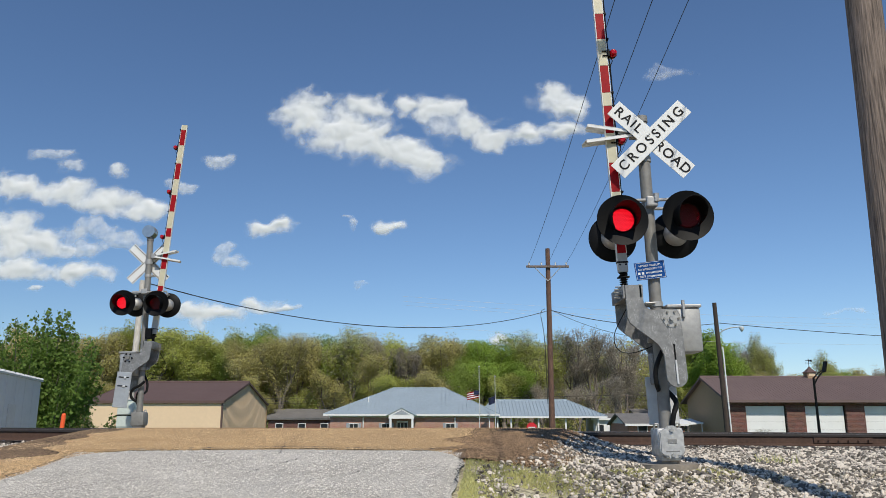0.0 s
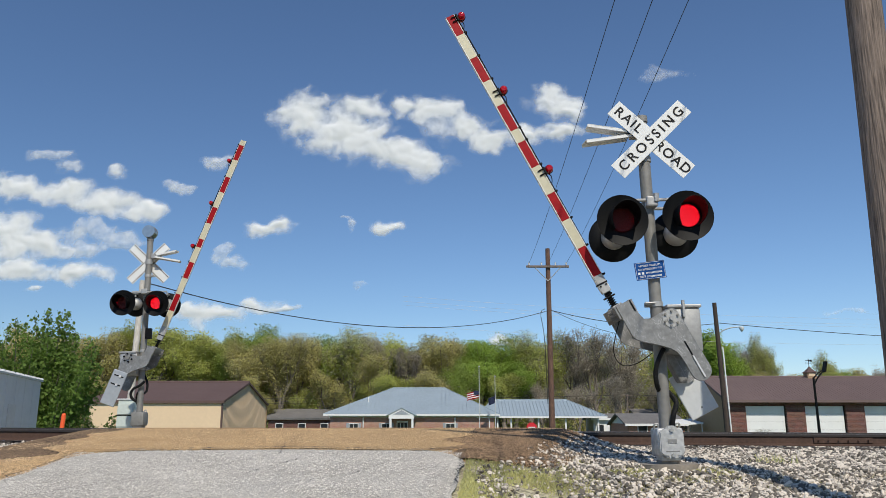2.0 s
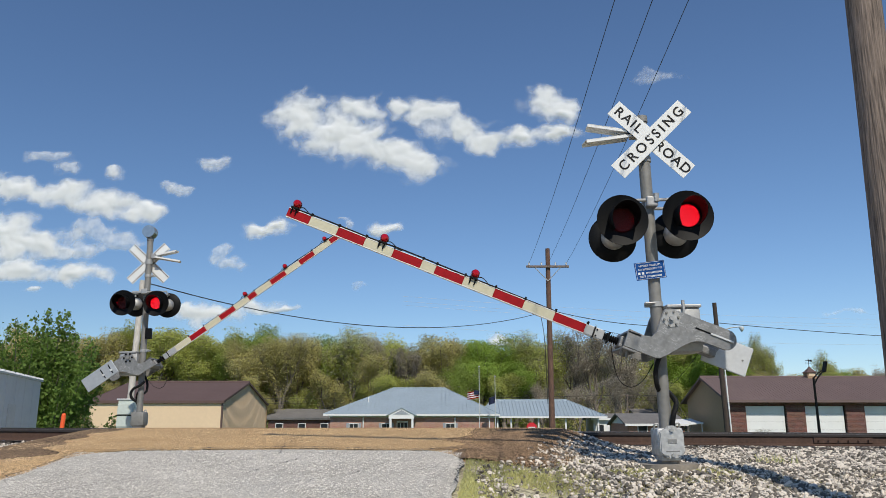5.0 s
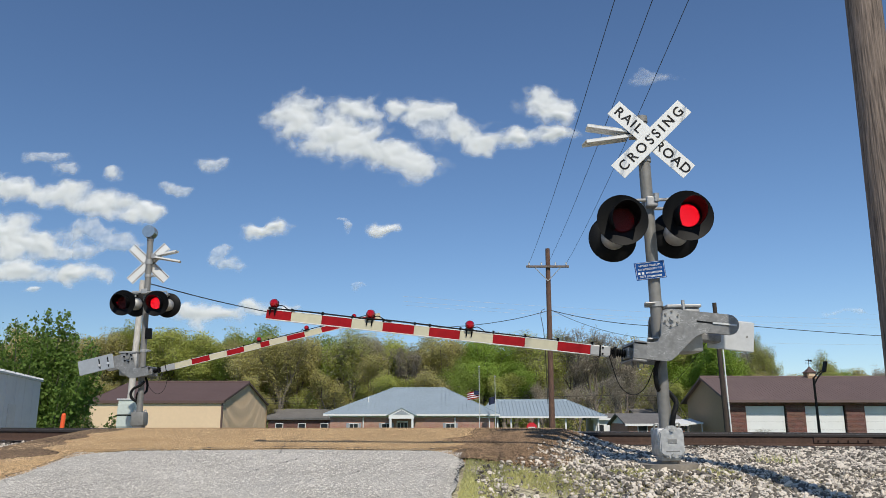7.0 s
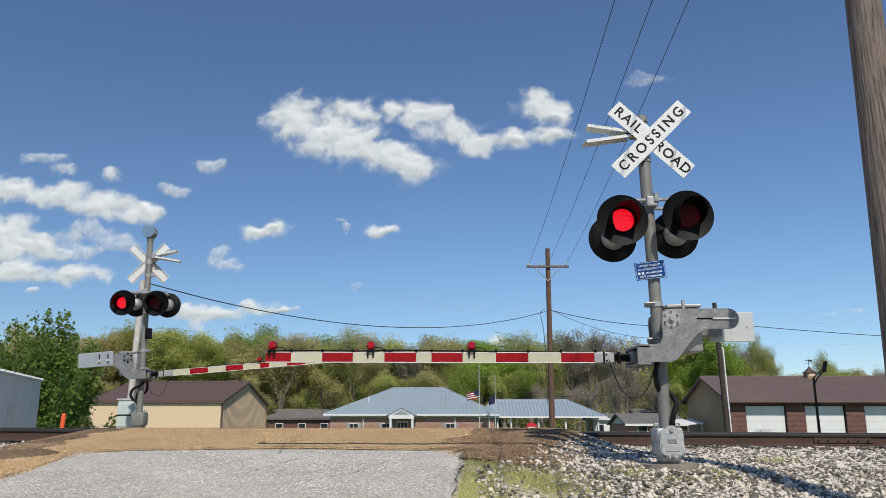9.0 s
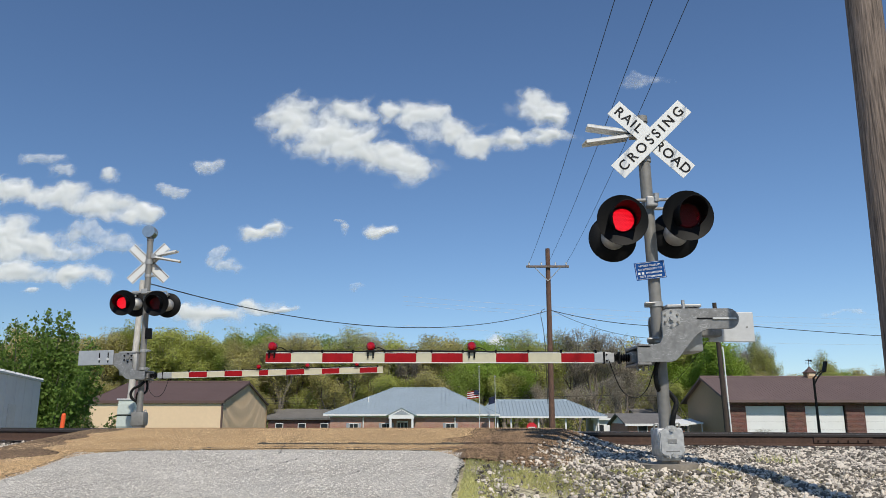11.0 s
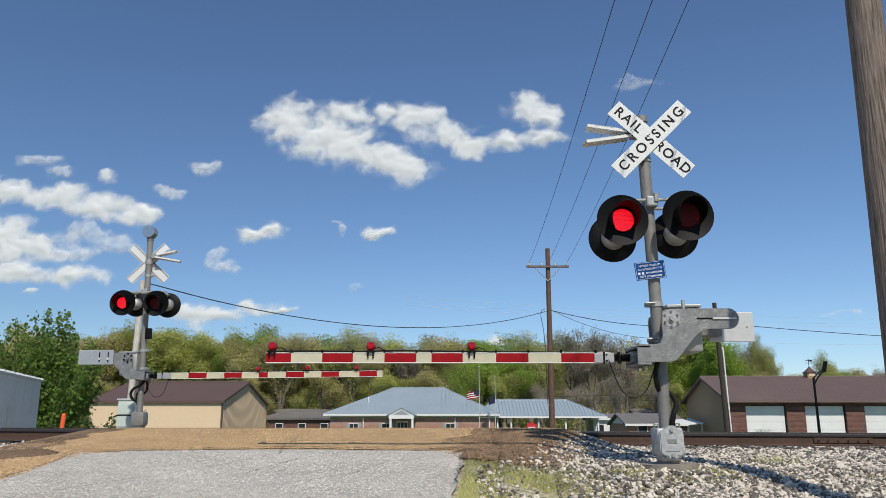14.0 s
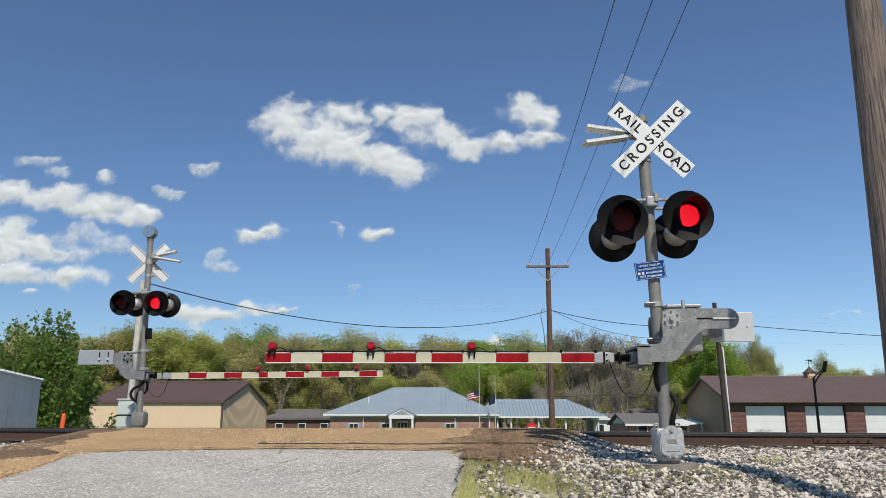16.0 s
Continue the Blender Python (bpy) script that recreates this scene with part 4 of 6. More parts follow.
        v, f = leaf_specks(np.stack([xs, rng.uniform(106, 112, n), zs], 1), face, 0.14, rng)
        tagged(pydata("undergrowth", v, f, mat), label, "brush", kind="stuff")


def near_tree():
    rng = np.random.default_rng(3)
    t = thing("tree", pose(-14.15, 27.0, 0.4), "dense dark green leafy tree beside the railway shed", "tree")
    r = random.Random(8)
    v, f, pts = [], [], []
    for i in range(96):
        a, lean = r.uniform(0, 6.28), r.uniform(0.02, 1.3) ** 0.8
        p = Vector((r.uniform(-0.5, 0.5), r.uniform(-0.4, 0.4), 0))
        d = Vector((math.cos(a) * lean, math.sin(a) * lean, 1.0)).normalized()
        length = (5.25 - 1.55 * lean) * r.uniform(0.7, 1.04)
        rad = 0.05
        for s in range(8):
            e = p + d * length / 8
            limb(v, f, p, e, rad, rad * 0.78, 5)
            for k in range(0 if s < 1 else 62 - 3 * s):
                w = 0.30 * (1.08 - s / 8.6)
                u = r.random()
                off = Vector((r.gauss(0, w), r.gauss(0, w), r.gauss(0, w * 0.9)))
                pts.append(tuple(p + (e - p) * u + off))
            rad *= 0.76
            p = e
            d = (d + Vector((r.uniform(-0.12, 0.12), r.uniform(-0.12, 0.12), 0.16))).normalized()
    pydata("trunk", v, f, "bark", t)
    lv, lf = leaf_cloud(pts, 0.068, rng, 1.0, 0.72)
    pydata("crown", lv, lf, "leaf_dark", t)
    low = thing("shrub", pose(-11.6, 25.5, 0.5), "straggling low green shrub at the foot of the bank", "shrub")
    v, f, pts = [], [], []
    for i in range(26):
        a, lean = r.uniform(0, 6.28), r.uniform(0.2, 1.6)
        p, d = Vector((r.uniform(-0.7, 0.7), r.uniform(-0.2, 0.2), 0)), Vector((math.cos(a) * lean, math.sin(a) * lean, 1.0)).normalized()
        e = p + d * r.uniform(0.8, 1.25)
        limb(v, f, p, e, 0.02, 0.006, 4)
        for k in range(70):
            pts.append(tuple(p + (e - p) * r.uniform(0.25, 1.0) + Vector((r.gauss(0, 0.1), r.gauss(0, 0.1), r.gauss(0, 0.07)))))
    pydata("stems", v, f, "bark", low)
    lv, lf = leaf_cloud(pts, 0.06, rng)
    pydata("foliage", lv, lf, "leaf_dark", low)


def rocks():
    """Loose ballast stones along the track."""
    rng = np.random.default_rng(11)
    bm = bm_new()
    bmesh.ops.create_icosphere(bm, subdivisions=1, radius=1)
    base = np.array([v.co[:] for v in bm.verts])
    tri = np.array([[v.index for v in f.verts] for f in bm.faces])
    bm.free()
    spots = []
    while len(spots) < 44000:
        x, y = rng.uniform(0.3, 8.6), rng.uniform(5.6, 12.9)
        if x > 0.62 * y + 0.4:
            continue
        edge = bank_right(y) + (0.25 if y > 9 else 1.9 - (y - 6) * 0.45)
        if x < edge + rng.normal() * 0.18:
            if not (x > bank_right(y) + 0.1 and rng.uniform() < 0.2):
                continue
        bare = math.hypot(x - 2.5, (y - 8.5) * 1.4) < 0.75
        if bare and rng.uniform() < 0.75:
            continue
        if y < 9.3 and noise.noise((x * 1.1, y * 1.1, 4)) > 0.12 and rng.uniform() < 0.7:
            continue
        spots.append((x, y))
    while len(spots) < 47000:
        x, y = rng.uniform(-9.3, -5.4), rng.uniform(9.3, 13.4)
        if x < apron_left(y) - 0.1 - abs(rng.normal()) * 0.15:
            spots.append((x, y))
    n = len(spots)
    size = rng.uniform(0.012, 0.032, (n, 1, 1)) * np.where(rng.uniform(size=(n, 1, 1)) < 0.05, 1.5, 1)
    shape = rng.uniform(0.6, 1.3, (n, 1, 3)) * np.array([1.15, 0.95, 0.62])
    lumps = 1 + rng.uniform(-0.30, 0.30, (n, len(base), 1))
    q = rng.normal(size=(n, 4)) * np.array([1.0, 0.45, 0.45, 1.6])
    q /= np.linalg.norm(q, axis=1)[:, None]
    w, a, b, c = q.T
    rot = np.stack([np.stack([1 - 2 * (b * b + c * c), 2 * (a * b - c * w), 2 * (a * c + b * w)], 1),
                    np.stack([2 * (a * b + c * w), 1 - 2 * (a * a + c * c), 2 * (b * c - a * w)], 1),
                    np.stack([2 * (a * c - b * w), 2 * (b * c + a * w), 1 - 2 * (a * a + b * b)], 1)], 1)
    v = np.einsum("nij,nvj->nvi", rot, base[None] * shape * lumps) * size
    pos = np.array([(x, y, land(x, y) - 0.004 + 0.03 * rng.uniform() ** 2) for x, y in spots])
    v = (v + pos[:, None]).reshape(-1, 3)
    f = (tri[None] + (np.arange(n) * len(base))[:, None, None]).reshape(-1, 3)
    tagged(pydata("ballast_stones", v.tolist(), f.tolist(), "stone"), "loose grey and white limestone ballast along the track", "ballast", kind="stuff")


def chippings():
    """Small stone chips that stand proud of the paving."""
    rng = np.random.default_rng(31)
    octa = np.array([(1, 0, 0), (-1, 0, 0), (0, 1, 0), (0, -1, 0), (0, 0, 1)], float)
    tri = np.array([(0, 2, 4), (2, 1, 4), (1, 3, 4), (3, 0, 4)])
    for name, mat, count, lo, hi, label in (("asphalt_chippings", "chip", 34000, 5.2, 9.0, "pale worn chippings in the asphalt surface"),
                                            ("apron_chippings", "tanchip", 34000, 7.0, 12.6, "tan and white chippings in the crossing apron"),
                                            ("shoulder_gravel", "brownchip", 22000, 8.15, 12.6, "loose brown gravel washed along the apron edge")):
        spots = []
        while len(spots) < count:
            y = rng.uniform(lo, hi)
            if mat == "chip":
                x = rng.uniform(road_left(y) + 0.03, road_right(y) - 0.03)
                z = 0.031
                if y > 8.55 and (x < -3.6 or x > 0.1):
                    continue
            elif mat == "brownchip":
                x = rng.uniform(shoulder_in(y) - 0.3, apron_right(y) + 0.45)
                z = 0.02
                if x < road_right(y) and y < 9.0:
                    continue
            else:
                x = rng.uniform(apron_left(y), apron_right(y))
                if x > shoulder_in(y) + rng.normal() * 0.22 and rng.uniform() < 0.8:
                    continue
                z = 0.013
                if y < 9.05 and road_left(y) < x < road_right(y):
                    continue
            spots.append((x, y, land(x, y) + z - (0.02 if mat == "chip" and y > 8.7 else 0)))
        pos = np.array(spots)
        size = rng.uniform(0.0038, 0.0092, (count, 1, 1)) * np.array([1, 1, 0.7]) * (1.25 if mat == "brownchip" else 1.0)
        turn = rng.uniform(0, 6.28, count)
        c, s_ = np.cos(turn)[:, None], np.sin(turn)[:, None]
        v = octa[None] * size * rng.uniform(0.6, 1.3, (count, 5, 1))
        v = np.stack([v[..., 0] * c - v[..., 1] * s_, v[..., 0] * s_ + v[..., 1] * c, v[..., 2]], -1) + pos[:, None]
        f = (tri[None] + (np.arange(count) * 5)[:, None, None]).reshape(-1, 3)
        tagged(pydata(name, v.reshape(-1, 3).tolist(), f.tolist(), mat), label, "chippings", kind="stuff")


def grass():
    rng = np.random.default_rng(21)
    verts, faces = [], []

    def blade(x, y, h):
        a = rng.uniform(0, 6.28)
        w = 0.0035 + 0.003 * rng.uniform()
        lean = rng.normal(size=2) * h * 0.45
        z = land(x, y) - 0.01
        i = len(verts)
        dx, dy = math.cos(a) * w, math.sin(a) * w
        verts.extend(((x - dx, y - dy, z), (x + dx, y + dy, z), (x + lean[0] * 0.4 + dx * 0.7, y + lean[1] * 0.4 + dy * 0.7, z + h * 0.6),
                      (x + lean[0] * 0.4 - dx * 0.7, y + lean[1] * 0.4 - dy * 0.7, z + h * 0.6), (x + lean[0], y + lean[1], z + h)))
        faces.extend(((i, i + 1, i + 2, i + 3), (i + 3, i + 2, i + 4)))

    count = 0
    while count < 17000:
        x, y = rng.uniform(0.0, 4.4), rng.uniform(5.4, 9.6)
        a = apron_right(y) if y > 8.6 else road_right(y)
        dense = smooth_step(a + 2.3 - (y - 6) * 0.32, a + 0.3, x) if y < 9.2 else 0.25 * smooth_step(a + 1.0, a + 0.2, x)
        if x < a + 0.03 or (y > 8.4 and x < 1.25):
            continue
        dense = max(dense, 0.5 * smooth_step(1.3, 0.3, math.hypot(x - 2.45, (y - 8.45) * 1.3)), 0.3 * smooth_step(0.9, 0.2, math.hypot((x - 3.3) * 0.8, (y - 8.0) * 1.6)))
        if rng.uniform() < dense * (0.35 + 0.9 * noise.noise((x * 2.2, y * 2.2, 1))):
            blade(x, y, rng.uniform(0.01, 0.042))
            count += 1
    for k in range(90):
        blade(4.05 + rng.normal() * 0.11, 9.6 + rng.normal() * 0.1, rng.uniform(0.05, 0.17))
    tagged(pydata("grass", verts, faces, "grass"), "patchy dry green grass between road edge and ballast", "grass", kind="stuff")


def cracks():
    r = random.Random(4)
    for path in (((-3.15, 5.6), (-2.75, 6.3), (-2.3, 7.1), (-2.0, 7.8), (-1.75, 8.5), (-1.95, 9.6), (-2.0, 10.6), (-1.9, 11.4)),
                 ((-2.3, 5.5), (-1.9, 6.0), (-1.4, 6.3), (-0.9, 6.7), (-0.6, 7.3)), ((-2.2, 6.7), (-1.75, 6.9), (-1.55, 7.7), (-1.35, 8.2)),
                 tuple((-4.02 + u * 0.35, 9.02 - 0.1 * math.sin(u * 0.083 * 9) - 0.5 * max(0, (2 - u) / 2) ** 2) for u in range(13)),
                 tuple((road_left(8.4 - 0.3 * u) + 0.02, 8.4 - 0.3 * u) for u in range(9)), tuple((road_right(8.3 - 0.25 * u) - 0.01, 8.3 - 0.25 * u) for u in range(8)),
                 ((-3.6, 8.3), (-3.0, 8.4), (-2.6, 8.35)), ((-0.9, 6.7), (-0.4, 6.9), (0.0, 7.4))):
        bm = bm_new()
        pts = []
        for (x0, y0), (x1, y1) in zip(path, path[1:]):
            for k in range(7):
                t = k / 7
                pts.append((x0 + (x1 - x0) * t + r.gauss(0, 0.018), y0 + (y1 - y0) * t + r.gauss(0, 0.018)))
        rows = []
        for x, y in pts:
            w = r.uniform(0.003, 0.008) if len(path) in (8, 9) and abs(path[0][0] - path[-1][0]) < 0.4 else r.uniform(0.002, 0.006)
            z = land(x, y) + 0.037
            wy = r.uniform(0.02, 0.065) if len(path) == 13 else w
            rows.append((bm.verts.new((x - w, y - wy, z)), bm.verts.new((x + w, y + wy, z))) if len(path) == 13 else
                        (bm.verts.new((x - w, y, z)), bm.verts.new((x + w, y + w, z))))
        for a, b in zip(rows, rows[1:]):
            bm.faces.new((a[0], a[1], b[1], b[0]))
        tagged(link("pavement_crack", bm, "tar"), "thin dark crack running through the paving", "crack", "cracks in the paving")


# ---- sky ----
def cloud_material():
    m = bpy.data.materials.new("cloud_vapour")
    m.use_nodes = True
    n, l = m.node_tree.nodes, m.node_tree.links
    n.remove(n["Principled BSDF"])
    co, at = n.new("ShaderNodeTexCoord"), n.new("ShaderNodeAttribute")
    at.attribute_name = "vapour"
    value = at.outputs["Fac"]
    for scale, amount in ((0.014, 0.8), (0.05, 0.65)):
        t = n.new("ShaderNodeTexNoise")
        t.inputs["Scale"].default_value, t.inputs["Detail"].default_value, t.inputs["Roughness"].default_value = scale, 8, 0.62
        l.new(co.outputs["Object"], t.inputs["Vector"])
        a = n.new("ShaderNodeMath")
        a.operation = "MULTIPLY_ADD"
        a.inputs[1].default_value = amount
        l.new(t.outputs["Fac"], a.inputs[0])
        s = n.new("ShaderNodeMath")
        s.operation = "SUBTRACT"
        s.inputs[1].default_value = amount * 0.5
        l.new(value, s.inputs[0])
        l.new(s.outputs[0], a.inputs[2])
        value = a.outputs[0]
    ramp = n.new("ShaderNodeMapRange")
    ramp.interpolation_type = "SMOOTHSTEP"
    ramp.inputs["From Min"].default_value, ramp.inputs["From Max"].default_value = 0.0, 1.05
    l.new(value, ramp.inputs["Value"])
    d, tr, mix, tl = n.new("ShaderNodeBsdfDiffuse"), n.new("ShaderNodeBsdfTransparent"), n.new("ShaderNodeMixShader"), n.new("ShaderNodeBsdfTranslucent")
    d.inputs["Color"].default_value = (0.93, 0.93, 0.93, 1)
    tl.inputs["Color"].default_value = (0.93, 0.93, 0.93, 1)
    both = n.new("ShaderNodeMixShader")
    both.inputs[0].default_value = 0.3
    l.new(d.outputs[0], both.inputs[1])
    l.new(tl.outputs[0], both.inputs[2])
    l.new(ramp.outputs[0], mix.inputs[0])
    l.new(tr.outputs[0], mix.inputs[1])
    l.new(both.outputs[0], mix.inputs[2])
    l.new(mix.outputs[0], n["Material Output"].inputs["Surface"])
    return m


CLOUD = cloud_material()
CLOUDS = []


def cloud(lobes, drift, thin=0.0, seed=0):
    """A heap of vapour built from lobes (x, z, half width, half height) at 1500 m, drifting by (x, z) metres over the clip."""
    cx = sum(a for a, *_ in lobes) / len(lobes)
    cz = sum(b for _, b, *_ in lobes) / len(lobes)
    x0, x1 = min(a - 1.8 * c for a, b, c, d in lobes), max(a + 1.8 * c for a, b, c, d in lobes)
    z0, z1 = min(b - 1.9 * d for a, b, c, d in lobes), max(b + 1.9 * d for a, b, c, d in lobes)
    step = 3.5
    nx, nz = int((x1 - x0) / step) + 1, int((z1 - z0) / step) + 1
    verts = []
    index = {}
    vals = []
    for j in range(nz):
        for i in range(nx):
            x, z = x0 + i * step, z0 + j * step
            gx, gz = x, z
            x += 26 * noise.fractal((gx * 0.016, gz * 0.022, seed + 3), 1.0, 2.0, 3)
            z += 15 * noise.fractal((gx * 0.016, gz * 0.022, seed + 6), 1.0, 2.0, 3)
            v = max(1.0 - math.sqrt(((x - a) / c) ** 2 + ((z - b) / d) ** 2) for a, b, c, d in lobes)
            extra = sum(max(0.0, 1.0 - math.sqrt(((x - a) / c) ** 2 + ((z - b) / d) ** 2)) for a, b, c, d in lobes)
            v = 0.6 * v + 0.4 * extra if v > 0 else v
            v = v * 1.2 + 0.25 + 0.42 * noise.fractal((x * 0.022, z * 0.028, seed), 1.0, 2.0, 4) - thin
            if v > -0.5:
                bulge = 3.5 * max(v, 0) + 2.2 * noise.fractal((x * 0.02, z * 0.02, seed + 9), 1.0, 2.0, 3)
                index[i, j] = len(verts)
                verts.append((gx - cx, -bulge, gz - cz))
                vals.append(min(v, max(0.34, 1.25 - 2.5 * thin)))
    faces = [(index[i, j], index[i + 1, j], index[i + 1, j + 1], index[i, j + 1]) for i, j in index
             if (i + 1, j) in index and (i + 1, j + 1) in index and (i, j + 1) in index]
    me = bpy.data.meshes.new("cloud")
    me.from_pydata(verts, [], faces)
    me.materials.append(CLOUD)
    at = me.attributes.new("vapour", "FLOAT", "POINT")
    at.data.foreach_set("value", vals)
    me.shade_smooth()
    ob = tagged(new("cloud", me), "white fair-weather cloud with frayed edges" if thin < 0.2 else "thin wispy white cloud shred", "cloud", "clouds in the sky")
    ob.location = (cx, 1500, cz)
    CLOUDS.append((ob, (cx, cz), drift))


def build_clouds():
    cloud(((-291, 627, 66, 54), (-219, 598, 77, 61), (-158, 649, 50, 33), (-159, 577, 71, 48), (-93, 543, 71, 40), (-38, 521, 57, 30)), (-42, -17), 0.00, 1)
    cloud(((-86, 653, 34, 21), (-19, 640, 62, 36), (45, 606, 66, 38), (104, 577, 57, 30), (179, 583, 59, 24), (257, 596, 57, 22)), (-50, -19), 0.03, 2)
    cloud(((240, 662, 58, 40), (275, 640, 36, 30)), (-63, -23), 0.12, 3)
    cloud(((-881, 469, 76, 29), (-787, 459, 76, 31), (-691, 440, 76, 32), (-614, 421, 49, 22)), (-16, -11), 0.00, 4)
    cloud(((-882, 381, 69, 41), (-821, 351, 80, 36), (-888, 340, 69, 30)), (-13, -10), 0.00, 5)
    cloud(((-709, 381, 63, 31), (-655, 357, 58, 24), (-739, 340, 69, 21)), (-15, -10), 0.30, 6)
    cloud(((-848, 295, 103, 23), (-734, 291, 80, 21)), (-11, -7), 0.00, 7)
    cloud(((-819, 537, 57, 20), (-764, 518, 47, 15)), (-27, -15), 0.29, 8)
    cloud(((-669, 505, 28, 17),), (-25, -14), 0.15, 9)
    cloud(((-467, 531, 42, 17),), (-32, -16), 0.29, 10)
    cloud(((-552, 474, 40, 15),), (-25, -13), 0.28, 11)
    cloud(((-368, 381, 44, 18), (-332, 392, 30, 20)), (-22, -14), 0.08, 12)
    cloud(((-452, 334, 28, 20), (-422, 314, 37, 18)), (-18, -12), 0.29, 13)
    cloud(((-109, 385, 30, 17),), (-25, -14), 0.15, 14)
    cloud(((-189, 387, 18, 16), (-204, 406, 25, 8)), (-25, -14), 0.30, 15)
    cloud(((-489, 210, 62, 25), (-438, 206, 51, 20)), (-6, -5), 0.00, 16)
    cloud(((-371, 222, 54, 16), (-314, 215, 34, 10)), (-7, -5), 0.08, 17)
    cloud(((116, 160, 38, 11),), (-8, -4), 0.12, 18)
    cloud(((-818, 249, 27, 10),), (-10, -6), 0.20, 19)
    cloud(((479, 724, 56, 22),), (-74, -26), 0.36, 20)
    cloud(((806, 210, 101, 11),), (-7, -3), 0.68, 21)
    cloud(((-169, 261, 23, 8),), (-11, -7), 0.42, 22)


far_woods()
near_tree()
rocks()
chippings()
grass()
cracks()
build_clouds()


# ---- buildings ----
def brick_wall_material(name, a, b, mortar):
    m = material(name, a, 0.9, bump=0.2, grain=12)
    n, l = m.node_tree.nodes, m.node_tree.links
    t = n.new("ShaderNodeTexBrick")
    t.inputs["Scale"].default_value = 1.0
    t.inputs["Brick Width"].default_value, t.inputs["Row Height"].default_value, t.inputs["Mortar Size"].default_value = 0.28, 0.1, 0.01
    t.inputs["Color1"].default_value, t.inputs["Color2"].default_value, t.inputs["Mortar"].default_value = (*a, 1), (*b, 1), (*mortar, 1)
    co, mp = n.new("ShaderNodeTexCoord"), n.new("ShaderNodeMapping")
    mp.inputs["Rotation"].default_value = (radians(90), 0, 0)
    l.new(co.outputs["Object"], mp.inputs["Vector"])
    l.new(mp.outputs[0], t.inputs["Vector"])
    mix = n.new("ShaderNodeMix")
    mix.data_type, mix.blend_type = "RGBA", "MULTIPLY"
    mix.inputs[0].default_value = 0.35
    l.new(t.outputs["Color"], mix.inputs[6])
    l.new(n["Noise Texture.001"].outputs["Color"], mix.inputs[7])
    l.new(mix.outputs[2], n["Principled BSDF"].inputs["Base Color"])
    return m


M["garage_brick"] = brick_wall_material("dark_red_brickwork", (0.22, 0.085, 0.06), (0.11, 0.04, 0.033), (0.24, 0.18, 0.155))
M["house_brick"] = brick_wall_material("pale_red_brickwork", (0.50, 0.25, 0.17), (0.38, 0.17, 0.12), (0.55, 0.47, 0.40))


def slab(bm, pts, t):
    """A flat panel with thickness, through corner points in order, thickened downwards."""
    top = [bm.verts.new(p) for p in pts]
    low = [bm.verts.new((p[0], p[1], p[2] - t)) for p in pts]
    bm.faces.new(top)
    bm.faces.new(low[::-1])
    for i in range(len(pts)):
        j = (i + 1) % len(pts)
        bm.faces.new((top[j], top[i], low[i], low[j]))
    bmesh.ops.recalc_face_normals(bm, faces=bm.faces)
    return bm


def seams(parent, xa, xb, xc, xd, y0, z0, y1, z1, step, mat, w=0.03, h=0.03):
    """Standing seams up a roof slope that may be cut by hips at either end."""
    x = xa + step / 2
    while x < xb:
        f = 1.0
        if xc > xa:
            f = min(f, (x - xa) / (xc - xa))
        if xb > xd:
            f = min(f, (xb - x) / (xb - xd))
        if f > 0.04:
            a, b = Vector((x, y0, z0 + 0.01)), Vector((x, y0 + f * (y1 - y0), z0 + f * (z1 - z0) + 0.01))
            bm = bm_new()
            d = b - a
            m = Matrix.Translation((a + b) / 2) @ d.to_track_quat("Y", "Z").to_matrix().to_4x4()
            box(bm, -w / 2, w / 2, -d.length / 2, d.length / 2, -h / 2, h / 2, 0, m)
            part("roof_seam", bm, mat, parent)
        x += step


def wall_ribs(parent, a, b, z0, z1, step, mat):
    """Ribs of sheet siding between two ground points; z1 may be a function of the share along."""
    a, b = Vector(a), Vector(b)
    n = int((b - a).length / step)
    for i in range(1, n):
        p = a + (b - a) * i / n
        bm = bm_new()
        box(bm, p.x - 0.012, p.x + 0.012, p.y - 0.02, p.y + 0.02, z0, z1(i / n) if callable(z1) else z1)
        part("siding_rib", bm, mat, parent)


